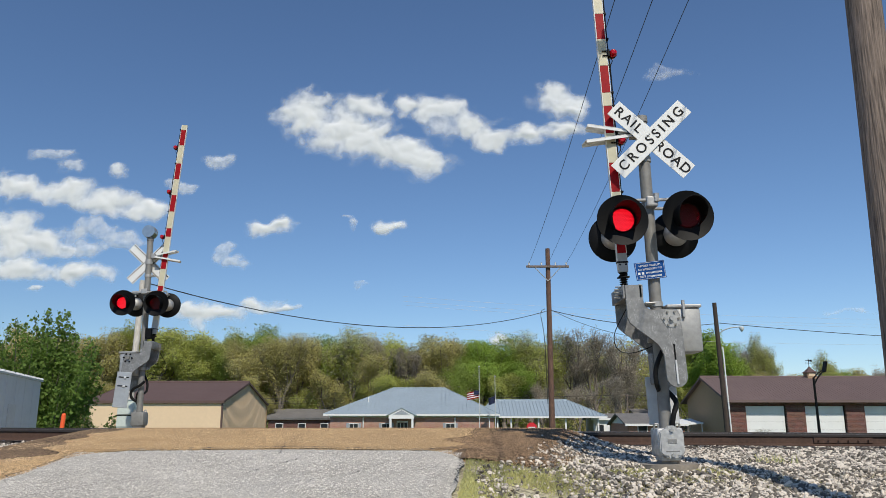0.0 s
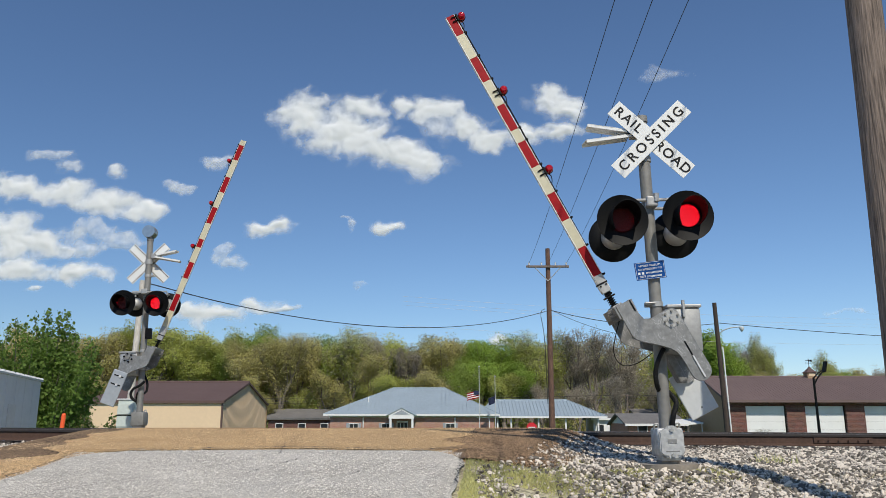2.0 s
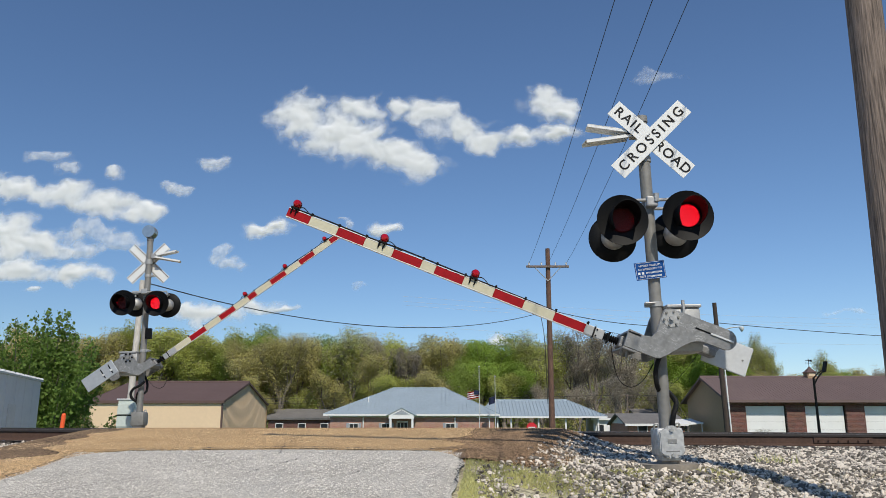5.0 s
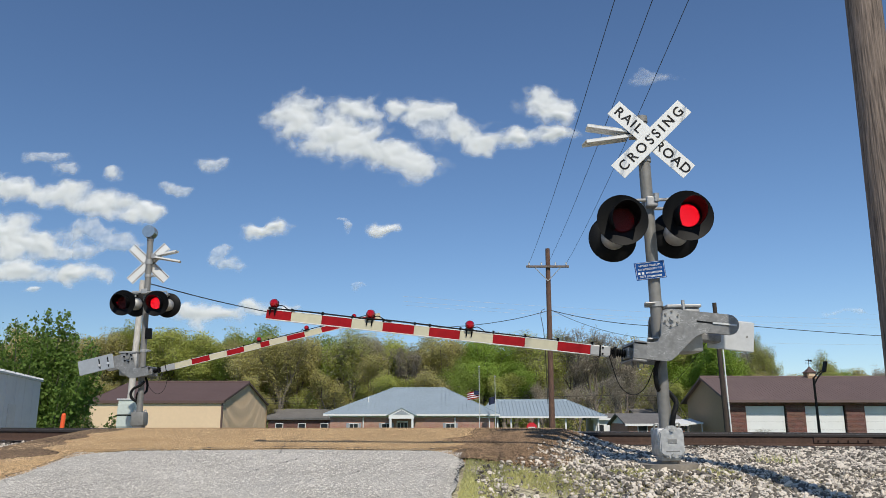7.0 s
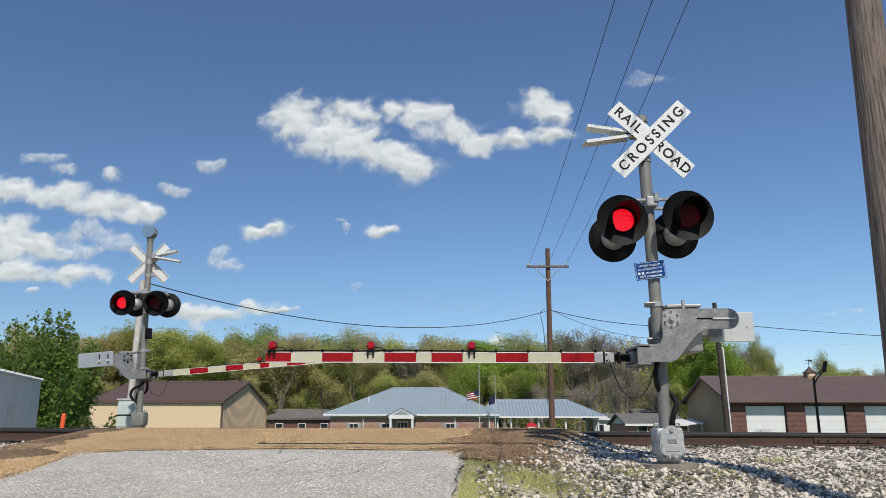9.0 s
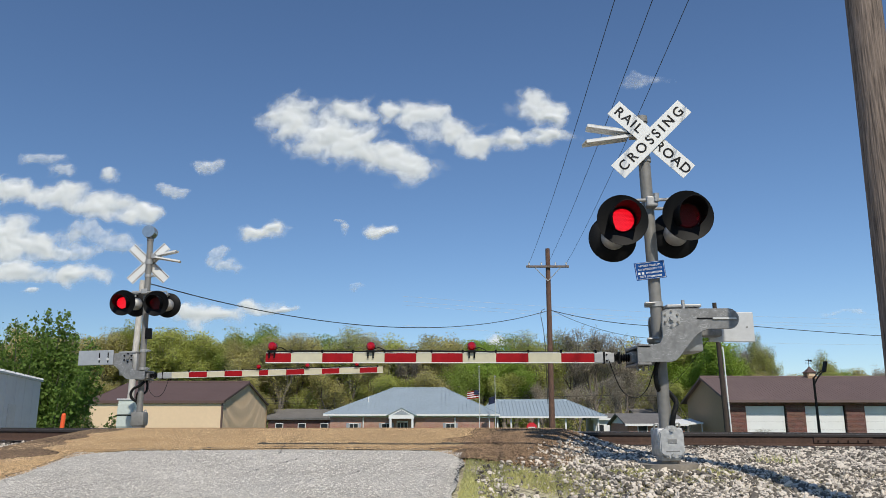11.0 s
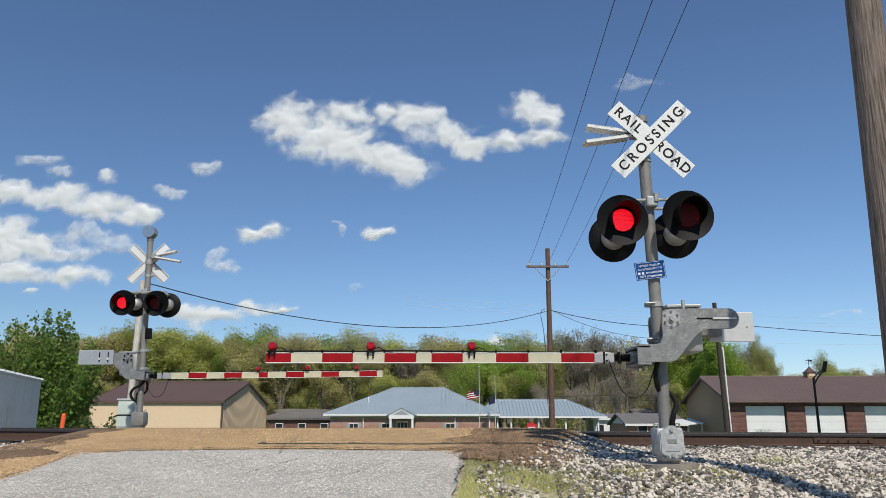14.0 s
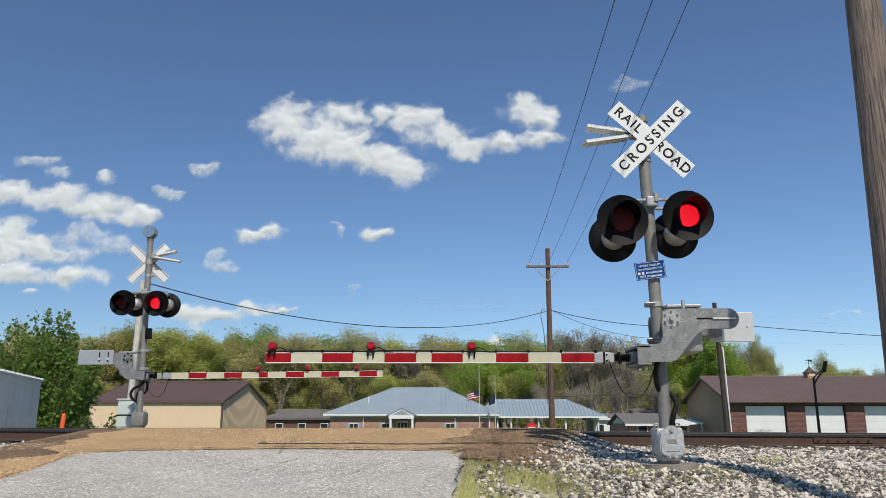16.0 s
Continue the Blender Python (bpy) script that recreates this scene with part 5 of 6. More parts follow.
def gable_house(name, x0, x1, y0, y1, g, eave, ridge, wallmat, endmat, roofmat, label, step, over=0.35, rake=None):
    rake = over if rake is None else rake
    h = thing(name, pose((x0 + x1) / 2, y0, g), label, "building")
    w, d, e, r = (x1 - x0) / 2, y1 - y0, eave - g, ridge - g
    bm = bm_new()
    box(bm, -w, w, 0, 0.2, -0.3, e)
    wall = part("front_wall", bm, wallmat, h)
    bm = bm_new()
    box(bm, -w, w, d - 0.2, d, -0.3, e)
    part("back_wall", bm, endmat, h)
    for sx in (-1, 1):
        bm = bm_new()
        prof = [(0.2, -0.3), (d - 0.2, -0.3), (d - 0.2, e), (d / 2, r - 0.06), (0.2, e)]
        a = [bm.verts.new((sx * (w - 0.2), y, z)) for y, z in prof]
        b = [bm.verts.new((sx * w, y, z)) for y, z in prof]
        bm.faces.new(a)
        bm.faces.new(b[::-1])
        for i in range(5):
            bm.faces.new((a[i], b[i], b[(i + 1) % 5], a[(i + 1) % 5]))
        bmesh.ops.recalc_face_normals(bm, faces=bm.faces)
        part("gable_wall", bm, endmat, h, "ribbed gable wall")
    k = (r - e) / (d / 2)
    roofs = []
    for y_eave, sgn in ((-over, 1), (d + over, -1)):
        bm = bm_new()
        z_e = e - over * k + 0.05
        slab(bm, [(-w - rake, y_eave, z_e), (w + rake, y_eave, z_e), (w + rake, d / 2, r + 0.05), (-w - rake, d / 2, r + 0.05)], 0.12)
        roofs.append(part("roof", bm, roofmat, h))
    seams(roofs[0], -w - rake, w + rake, -w - rake, w + rake, -over, e - over * k + 0.06, d / 2, r + 0.06, step, roofmat, 0.025, 0.02)
    bm = bm_new()
    box(bm, -w - rake, w + rake, -over - 0.05, -over + 0.02, e - over * k - 0.16, e - over * k + 0.04)
    part("fascia", bm, roofmat, h)
    for sx in (-1, 1):
        for ye in (0, d):
            bm = bm_new()
            a, b = Vector((sx * (w + rake), ye - over if ye == 0 else ye + over, e - over * k)), Vector((sx * (w + rake), d / 2, r))
            q = b - a
            m = Matrix.Translation((a + b) / 2) @ q.to_track_quat("Y", "Z").to_matrix().to_4x4()
            box(bm, -0.03, 0.03, -q.length / 2, q.length / 2, -0.12, 0.06, 0, m)
            part("barge_board", bm, roofmat, h)
    bm = bm_new()
    rod(bm, (-w - rake, d / 2, r + 0.08), (w + rake, d / 2, r + 0.08), 0.09, seg=8)
    part("ridge_cap", bm, roofmat, h)
    return h, wall, w, d, e, r


def build_barn():
    h, wall, w, d, e, r = gable_house("storage_barn", -27.4, -17.13, 60, 75, -0.45, 2.98, 4.72, "tan_siding", "barn_end", "maroon_roof",
                                      "tan metal storage barn with a maroon roof", 60.0, 0.14)
    wall_ribs(h, (w + 0.01, 0.2, 0), (w + 0.01, d - 0.2, 0), -0.3, lambda s: e + (r - e) * (1 - abs(2 * s - 1)) - 0.1, 0.32, "barn_end")
    for x in (w + 0.03,):
        bm = bm_new()
        box(bm, x - 0.1, x + 0.02, -0.03, 0.1, -0.3, e)
        part("corner_trim", bm, "maroon_roof", h)
        bm = bm_new()
        box(bm, x - 0.08, x + 0.04, d - 0.1, d + 0.03, -0.3, e)
        part("corner_trim", bm, "brown_siding", h)


def build_garage():
    h, wall, w, d, e, r = gable_house("brick_garage", 23.5, 56, 64, 74.3, -0.55, 3.42, 5.25, "garage_brick", "brown_siding", "mauve_roof",
                                      "brown gabled brick garage with white overhead doors", 0.3, 0.95, 0.35)
    x = -w + 1.50
    for i in range(6):
        # black backing; its margins paint the shade in the recess round the door
        bm = bm_new()
        box(bm, x - 0.1, x + 3.27, -0.03, 0.0, 0.0, 3.24)
        fr = part("door_frame", bm, "ink", h, "black backing painting the shade round the recessed door")
        for k in range(5):
            bm = bm_new()
            box(bm, x, x + 3.16, -0.07, -0.03, 0.01 + k * 0.64, 0.01 + k * 0.64 + 0.63, 0.012)
            part("door_panel", bm, "paint_white", fr, "white overhead door panel")
        # brick pier beyond the recessed door
        bm = bm_new()
        box(bm, x + 3.27, x + 4.79, -0.32, -0.001, -0.3, 3.24)
        part("pier", bm, "garage_brick", h, "dark red brick pier")
        x += 4.89
    bm = bm_new()
    box(bm, -w, -w + 1.4, -0.32, -0.001, -0.3, 3.24)
    part("pier", bm, "garage_brick", h, "dark red brick pier")
    bm = bm_new()
    box(bm, -w, w, -0.32, -0.001, 3.243, e - 0.25)
    part("lintel", bm, "garage_brick", h, "brick band over the doors")
    bm = bm_new()
    rod(bm, (-w - 0.08, -0.2, 0), (-w - 0.08, -0.2, e - 0.3), 0.06, seg=8)
    rod(bm, (-w - 0.08, -0.2, e - 0.3), (-w - 0.25, -0.4, e - 0.12), 0.06, seg=8)
    part("downspout", bm, "ink", h, "black downspout")
    # cupola with its weather vane
    cx = 33.3 - 39.95
    bm = bm_new()
    box(bm, cx - 0.4, cx + 0.4, d / 2 - 0.4, d / 2 + 0.4, r - 0.2, r + 0.45)
    cup = part("cupola", bm, "brown_siding", h, "small brown roof cupola")
    bm = bm_new()
    box(bm, cx - 0.27, cx + 0.27, d / 2 - 0.43, d / 2 - 0.4, r + 0.14, r + 0.38)
    part("louvre", bm, "tan_siding", cup)
    bm = bm_new()
    lathe(bm, [(0.78, r + 0.43), (0.45, r + 0.58), (0.2, r + 0.8), (0.03, r + 1.0)], pose(cx, d / 2, 0) @ pose(0, 0, 0, 0, 0, 45), 4)
    part("cupola_roof", bm, "maroon_roof", cup)
    bm = bm_new()
    rod(bm, (cx, d / 2, r + 0.95), (cx, d / 2, r + 1.7), 0.025, seg=6)
    rod(bm, (cx - 0.28, d / 2, r + 1.3), (cx + 0.28, d / 2, r + 1.3), 0.025, seg=6)
    box(bm, cx - 0.3, cx + 0.25, d / 2 - 0.01, d / 2 + 0.01, r + 1.48, r + 1.54)
    box(bm, cx + 0.1, cx + 0.3, d / 2 - 0.01, d / 2 + 0.01, r + 1.43, r + 1.6)
    part("weather_vane", bm, "ink", cup)


def hip_roof(h, xa, xb, xc, xd, y0, y1, ze, zr, mat, step):
    ym = (y0 + y1) / 2
    roofs = []
    for pts in ([(xa, y0, ze), (xb, y0, ze), (xd, ym, zr), (xc, ym, zr)], [(xb, y1, ze), (xa, y1, ze), (xc, ym, zr), (xd, ym, zr)],
                [(xa, y1, ze), (xa, y0, ze), (xc, ym, zr)], [(xb, y0, ze), (xb, y1, ze), (xd, ym, zr)]):
        bm = bm_new()
        slab(bm, pts, 0.1)
        roofs.append(part("roof", bm, mat, h, "ribbed pale blue metal roof slope" if mat == "blue_roof" else ""))
    if step:
        seams(roofs[0], xa, xb, xc, xd, y0, ze + 0.01, ym, zr + 0.01, step, mat, 0.06, 0.12)
    bm = bm_new()
    rod(bm, (xc, ym, zr + 0.03), (xd, ym, zr + 0.03), 0.08, seg=6)
    for a, b in (((xa, y0, ze), (xc, ym, zr)), ((xb, y0, ze), (xd, ym, zr))):
        rod(bm, a, b, 0.07, seg=6)
    part("ridge_cap", bm, mat, h)
    bm = bm_new()
    box(bm, xa, xb, y0 - 0.06, y0, ze - 0.2, ze)
    part("gutter", bm, "paint_white", h, "white gutter")


def build_house():
    g = -0.7
    h = thing("brick_house", pose(0, 90, g), "low brick house with a pale blue metal hip roof", "house")
    bm = bm_new()
    box(bm, -13.2, 6.0, 0.6, 0.85, -0.2, 2.75)
    part("front_wall", bm, "house_brick", h)
    bm = bm_new()
    box(bm, -13.2, 6.0, 13.4, 13.6, -0.2, 2.75)
    part("back_wall", bm, "house_brick", h)
    for x in (-13.2, 5.8):
        bm = bm_new()
        box(bm, x, x + 0.2, 0.85, 13.4, -0.2, 2.75)
        part("side_wall", bm, "house_brick", h)
    bm = bm_new()
    box(bm, -13.3, 6.1, 0.5, 0.58, 2.5, 2.75)
    part("frieze", bm, "paint_white", h)
    hip_roof(h, -13.9, 6.6, -6.35, 0.25, 0, 14.2, 2.88, 6.1, "blue_roof", 0.5)
    hip_roof(h, 4.0, 19.2, 6.0, 15.2, 0.6, 9.4, 2.62, 4.6, "blue_roof", 0.42)
    for x in (8.0, 11.2, 14.4, 18.2, 6.4):
        bm = bm_new()
        box(bm, x - 0.09, x + 0.09, 1.0, 1.18, -0.2, 2.5)
        part("carport_post", bm, "paint_white", h)
    for x in (-10.4, -6.6, 1.45 - 0.6):
        bm = bm_new()
        box(bm, x - 0.55, x + 0.55, 0.54, 0.6, 0.75, 1.85)
        wdw = part("window", bm, "paint_white", h, "white framed window with dark shutters")
        for k in range(2):
            bm = bm_new()
            box(bm, x - 0.48 + k * 0.5, x - 0.02 + k * 0.5, 0.5, 0.54, 0.82, 1.78)
            part("pane", bm, "dark_glass", wdw)
        for sx in (-0.85, 0.58):
            bm = bm_new()
            box(bm, x + sx, x + sx + 0.27, 0.52, 0.6, 0.72, 1.88)
            part("shutter", bm, "shed", wdw)
    # portico
    bm = bm_new()
    slab(bm, [(-6.5, -1.6, 2.75), (-4.75, -1.6, 3.62), (-4.75, 2.2, 3.62), (-6.5, 2.2, 2.75)], 0.1)
    pr = part("porch_roof", bm, "blue_roof", h)
    bm = bm_new()
    slab(bm, [(-4.75, -1.6, 3.62), (-3.0, -1.6, 2.75), (-3.0, 2.2, 2.75), (-4.75, 2.2, 3.62)], 0.1)
    part("porch_roof", bm, "blue_roof", h)
    bm = bm_new()
    prism(bm, [(-6.3, 2.72), (-3.2, 2.72), (-4.75, 3.5)], -1.5, -1.4)
    part("pediment", bm, "paint_white", h, "white pediment")
    bm = bm_new()
    prism(bm, [(-5.7, 2.82), (-3.8, 2.82), (-4.75, 3.3)], -1.53, -1.5)
    part("pediment_panel", bm, "shed", h)
    bm = bm_new()
    box(bm, -6.2, -3.3, -1.5, -1.2, 2.35, 2.72)
    part("porch_beam", bm, "paint_white", h)
    for x in (-6.0, -3.5):
        bm = bm_new()
        rod(bm, (x, -1.35, -0.1), (x, -1.35, 2.4), 0.17, 0.14, seg=14)
        part("porch_column", bm, "paint_white", h, "white round porch column")
    bm = bm_new()
    box(bm, -5.4, -4.1, 0.52, 0.6, 0.0, 2.1)
    dr = part("front_door", bm, "paint_white", h)
    for k in range(3):
        bm = bm_new()
        box(bm, -5.3 + k * 0.4, -4.98 + k * 0.4, 0.48, 0.52, 0.3, 1.9)
        part("pane", bm, "dark_glass", dr)
    for x in (-9.3, 1.4 + 0.0, 5.4):
        bm = bm_new()
        rod(bm, (x, 0.5, 0), (x, 0.5, 2.7), 0.07, seg=8)
        rod(bm, (x, 0.5, 2.7), (x, 0.05, 2.85), 0.07, seg=8)
        part("downspout", bm, "paint_white", h)
    bm = bm_new()
    rod(bm, (-9.0, 3.2, 4.2), (-9.0, 3.2, 4.95), 0.09, seg=8)
    part("vent_pipe", bm, "paint_white", h)


def small_house(name, x0, x1, y0, y1, g, eave, ridge, wall, roof, label, win=2, trim="paint_white"):
    h = thing(name, pose((x0 + x1) / 2, y0, g), label, "house")
    w, d, e, r = (x1 - x0) / 2, y1 - y0, eave - g, ridge - g
    bm = bm_new()
    box(bm, -w, w, 0, d, -0.3, e)
    part("house_wall", bm, wall, h)
    for a, b in ((-0.4, d / 2), (d + 0.4, d / 2)):
        bm = bm_new()
        slab(bm, [(-w - 0.4, a, e - 0.05), (w + 0.4, a, e - 0.05), (w + 0.4, b, r), (-w - 0.4, b, r)], 0.15)
        part("roof", bm, roof, h)
    for sx in (-1, 1):
        bm = bm_new()
        a = [bm.verts.new((sx * w * 0.995, y, z)) for y, z in ((0, e), (d, e), (d / 2, r - 0.15))]
        b = [bm.verts.new((sx * (w - 0.15), y, z)) for y, z in ((0, e), (d, e), (d / 2, r - 0.15))]
        bm.faces.new(a)
        bm.faces.new(b[::-1])
        part("gable", bm, "paint_white", h)
    bm = bm_new()
    box(bm, -w - 0.4, w + 0.4, -0.45, -0.38, e - 0.22, e)
    part("gutter", bm, trim, h)
    for i in range(win):
        x = -w + (i + 0.5) * 2 * w / win
        bm = bm_new()
        box(bm, x - 0.5, x + 0.5, -0.06, 0, 0.9, 1.9)
        wd = part("window", bm, "paint_white", h)
        bm = bm_new()
        box(bm, x - 0.42, x + 0.42, -0.09, -0.06, 0.98, 1.82)
        part("pane", bm, "dark_glass", wd)
    return h


def build_shed():
    a, b = Vector((-9.75, 16.3, 0)), Vector((-11.35, 21.7, 0))
    d = b - a
    m = Matrix.Translation((a + b) / 2) @ Matrix.Rotation(math.atan2(d.y, d.x), 4, "Z")
    m.translation.z = 0.45
    s = thing("relay_shed", m, "pale grey panelled metal railway shed", "shed")
    L, W = d.length / 2, 2.6
    n = 6
    bm = bm_new()
    box(bm, -L, L, 0.06, W, 0, 2.18)
    part("body", bm, "shed_pale", s)
    for i in range(n):
        bm = bm_new()
        x = -L + i * 2 * L / n
        box(bm, x + 0.012, x + 2 * L / n - 0.012, 0.0, 0.06, 0.0, 2.18, 0.012)
        part("panel", bm, "shed_pale", s)
    for i in range(1, 2):
        bm = bm_new()
        x = -L + (i * 2 + 0.4) * 2 * L / n
        box(bm, x, x + 0.75, -0.012, 0.0, 1.0 - 0.2 * i, 1.5)
        part("patch_plate", bm, "plate", s)
    for y0, y1 in ((-0.05, W / 2), (W + 0.05, W / 2)):
        bm = bm_new()
        slab(bm, [(-L - 0.02, y0, 2.22), (L + 0.02, y0, 2.22), (L + 0.02, y1, 2.52), (-L - 0.02, y1, 2.52)], 0.05)
        rf = part("roof", bm, "plate", s, "pale ribbed metal roof")
        for i in range(13):
            x = -L + i * 2 * L / 12
            bm = bm_new()
            p, q = Vector((x, y0, 2.24)), Vector((x, y1, 2.54))
            dd = q - p
            box(bm, -0.02, 0.02, -dd.length / 2, dd.length / 2, -0.015, 0.025, 0, Matrix.Translation((p + q) / 2) @ dd.to_track_quat("Y", "Z").to_matrix().to_4x4())
            part("roof_rib", bm, "plate", rf)


# ---- poles and wires ----
def wood_pole(name, base, top, r0, r1, mat, label, group=""):
    base, top = Vector(base), Vector(top)
    p = thing(name, Matrix.Translation(base), label, "utility pole", group)
    bm = bm_new()
    n, seg = 24, 20
    rings = []
    for i in range(n + 1):
        t = i / n
        c = (top - base) * t
        r = r0 + (r1 - r0) * t
        ring = []
        for k in range(seg):
            a = 6.28318 * k / seg
            rr = r * (1 + 0.035 * noise.noise((math.cos(a) * 2, math.sin(a) * 2, t * 1.5)) + 0.02 * noise.noise((math.cos(a) * 9, math.sin(a) * 9, t * 0.6)))
            ring.append(bm.verts.new((c.x + rr * math.cos(a), c.y + rr * math.sin(a), c.z)))
        rings.append(ring)
    for a, b in zip(rings, rings[1:]):
        for k in range(seg):
            bm.faces.new((a[k], a[(k + 1) % seg], b[(k + 1) % seg], b[k]))
    bm.faces.new(rings[-1])
    part("shaft", bm, mat, p, smooth=True)
    return p


def grain_wood(name, a, b):
    """Weathered pole wood with long vertical checks."""
    m = material(name, a, 0.92, vary=0.5, grain=6, stain=1.2, bump=0.0, dark=b)
    n, l = m.node_tree.nodes, m.node_tree.links
    co, mp, t = n.new("ShaderNodeTexCoord"), n.new("ShaderNodeMapping"), n.new("ShaderNodeTexNoise")
    mp.inputs["Scale"].default_value = (34, 34, 1.6)
    t.inputs["Scale"].default_value, t.inputs["Detail"].default_value = 2.2, 10
    l.new(co.outputs["Object"], mp.inputs["Vector"])
    l.new(mp.outputs[0], t.inputs["Vector"])
    ramp = n["Color Ramp"]
    mix = n.new("ShaderNodeMath")
    mix.operation = "MULTIPLY_ADD"
    mix.inputs[1].default_value = 0.8
    l.new(t.outputs["Fac"], mix.inputs[0])
    half = n.new("ShaderNodeMath")
    half.operation = "MULTIPLY"
    half.inputs[1].default_value = 0.22
    l.new(n["Noise Texture.001"].outputs["Fac"], half.inputs[0])
    l.new(half.outputs[0], mix.inputs[2])
    l.new(mix.outputs[0], ramp.inputs["Fac"])
    bp = n.new("ShaderNodeBump")
    bp.inputs["Strength"].default_value, bp.inputs["Distance"].default_value = 0.7, 0.02
    l.new(t.outputs["Fac"], bp.inputs["Height"])
    l.new(bp.outputs[0], n["Principled BSDF"].inputs["Normal"])
    return m


M["pole_grey"] = grain_wood("checked_grey_pole", (0.22, 0.172, 0.142), (0.045, 0.034, 0.028))
M["pole_dark"] = grain_wood("checked_dark_pole", (0.062, 0.046, 0.037), (0.025, 0.018, 0.015))
M["pole_brown"] = grain_wood("checked_brown_pole", (0.16, 0.088, 0.062), (0.045, 0.028, 0.022))
M["pole_pale"] = grain_wood("bleached_pole", (0.55, 0.52, 0.47), (0.36, 0.33, 0.29))


def wire(a, b, sag, r=0.012, label="thin black overhead wire", mat="wire"):
    a, b = Vector(a), Vector(b)
    bm = bm_new()
    tube(bm, [a + (b - a) * t / 10 - Vector((0, 0, 4 * sag * (t / 10) * (1 - t / 10))) for t in range(11)], r, 6)
    tagged(link("overhead_wire", bm, mat, smooth=True), label, "wire", "overhead wires")


def insulator(parent, x, y, z):
    bm = bm_new()
    lathe(bm, [(0.02, 0), (0.05, 0.03), (0.035, 0.07), (0.055, 0.1), (0.035, 0.14), (0.045, 0.17), (0.0, 0.19)], pose(x, y, z), 10)
    part("insulator", bm, "plate", parent)


def build_poles():
    big = wood_pole("utility_pole", (3.957, 6.56, 0.577), (4.09, 6.56, 9.95), 0.17, 0.141, "pole_grey", "tall weathered grey wooden utility pole with deep checks", "utility poles")
    bm = bm_new()
    box(bm, -1.49, 0.51, -0.17, -0.085, 8.35, 8.45, 0.008)
    part("crossarm", bm, "pole_grey", big)
    for x in (-1.15, -0.51, 0.07):
        insulator(big, x, -0.13, 8.45)
    mid = wood_pole("utility_pole", (5.89, 42, -0.6), (5.94, 42, 11.05), 0.17, 0.125, "pole_brown", "brown wooden utility pole with a crossarm", "utility poles")
    bm = bm_new()
    box(bm, -1.2, 1.2, -0.24, -0.13, 10.52, 10.64, 0.01)
    part("crossarm", bm, "pole_grey", mid)
    for sx in (-1, 1):
        bm = bm_new()
        rod(bm, (0, -0.2, 9.75), (sx * 0.75, -0.2, 10.55), 0.022, seg=6)
        part("brace", bm, "galv", mid)
    for x in (-1.05, -0.35, 0.45, 1.05):
        insulator(mid, x, -0.18, 10.64)
    bm = bm_new()
    tube(bm, [(-0.2, -0.1, 8.2), (-0.45, -0.1, 7.9), (-0.28, -0.1, 6.5), (-0.2, -0.1, 3.0)], 0.018, 6)
    part("ground_wire", bm, "wire", mid)
    for x, xe in ((-1.05, 2.81), (0.02, 3.43), (1.05, 4.02)):
        wire((5.92 + x, 41.8, 10.2), (xe, 6.43, 9.18), 0.35, 0.0078)
        wire((xe, 6.43, 9.18), (xe - 0.7, -30, 9.6), 0.35, 0.011)
    # bleached post behind the far signal
    post = wood_pole("wooden_post", (-9.75, 24, 0.5), (-9.66, 24, 5.95), 0.105, 0.09, "pole_pale", "bleached pale wooden service post", "utility poles")
    wire((-9.62, 24, 5.9), (5.9, 41.9, 7.5), 1.2, 0.017, "thick black sagging service cable")
    wire((5.92, 42, 7.55), (16.3, 45, 7.15), 0.45, 0.02, "thick black sagging service cable")
    wire((16.3, 45, 7.2), (48, 47, 6.2), 0.45, 0.02, "thick black sagging service cable")
    wire((5.92, 42, 7.6), (16.3, 45, 6.7), 0.95, 0.012)
    wire((16.3, 45, 7.0), (18.5, 64, 3.9), 0.3, 0.012)
    for z, s in ((12.9, 0.6), (12.4, 0.7), (12.0, 0.6), (10.0, 0.6)):
        wire((-4, 75, z + 0.7), (60, 88, z), s, 0.009, "thin pale distant overhead wire", "plate")
    lamp = wood_pole("street_lamp", (16.47, 45, -0.6), (16.26, 45, 8.4), 0.16, 0.12, "pole_dark", "leaning grey wooden pole with a street lamp", "utility poles")
    bm = bm_new()
    tube(bm, [(-0.12, 0, 7.1), (0.2, -0.1, 7.35), (0.7, -0.2, 7.5), (1.1, -0.25, 7.52)], 0.03, 8)
    part("bracket_arm", bm, "galv", lamp, smooth=True)
    bm = bm_new()
    lathe(bm, [(0.0, 0.08), (0.10, 0.07), (0.14, 0.0), (0.12, -0.1), (0.05, -0.22), (0.0, -0.24)], pose(1.2, -0.25, 7.48), 12)
    part("lamp_head", bm, "plate", lamp, "grey glass lamp head", True)
    bm = bm_new()
    tube(bm, [(0.20, -0.08, 0.3), (0.13, -0.08, 3.0), (0.06, -0.08, 6.1), (0.02, -0.08, 6.25)], 0.045, 8)
    part("conduit", bm, "paint_white", lamp, "white conduit", True)
    # low service line before the wood
    low = wood_pole("utility_pole", (23.4, 98, -0.8), (23.4, 98, 4.75), 0.10, 0.08, "pole_grey", "short grey wooden service pole behind the house", "utility poles")
    bm = bm_new()
    box(bm, -0.75, 0.75, -0.16, -0.09, 5.3, 5.4, 0.01)
    part("crossarm", bm, "pole_grey", low)
    for dx, z in ((-0.6, 4.62), (0.6, 4.62), (0.0, 4.0)):
        wire((-34, 98, z - 0.3), (23.4 + dx, 97.87, z), 0.35, 0.014)
        wire((23.4 + dx, 97.87, z), (62, 98, z + 0.1), 0.35, 0.014)
    # dark floodlight post before the garage
    fl = thing("floodlight_post", pose(24.15, 50, -0.5), "dark steel post with a tilted floodlight", "floodlight")
    bm = bm_new()
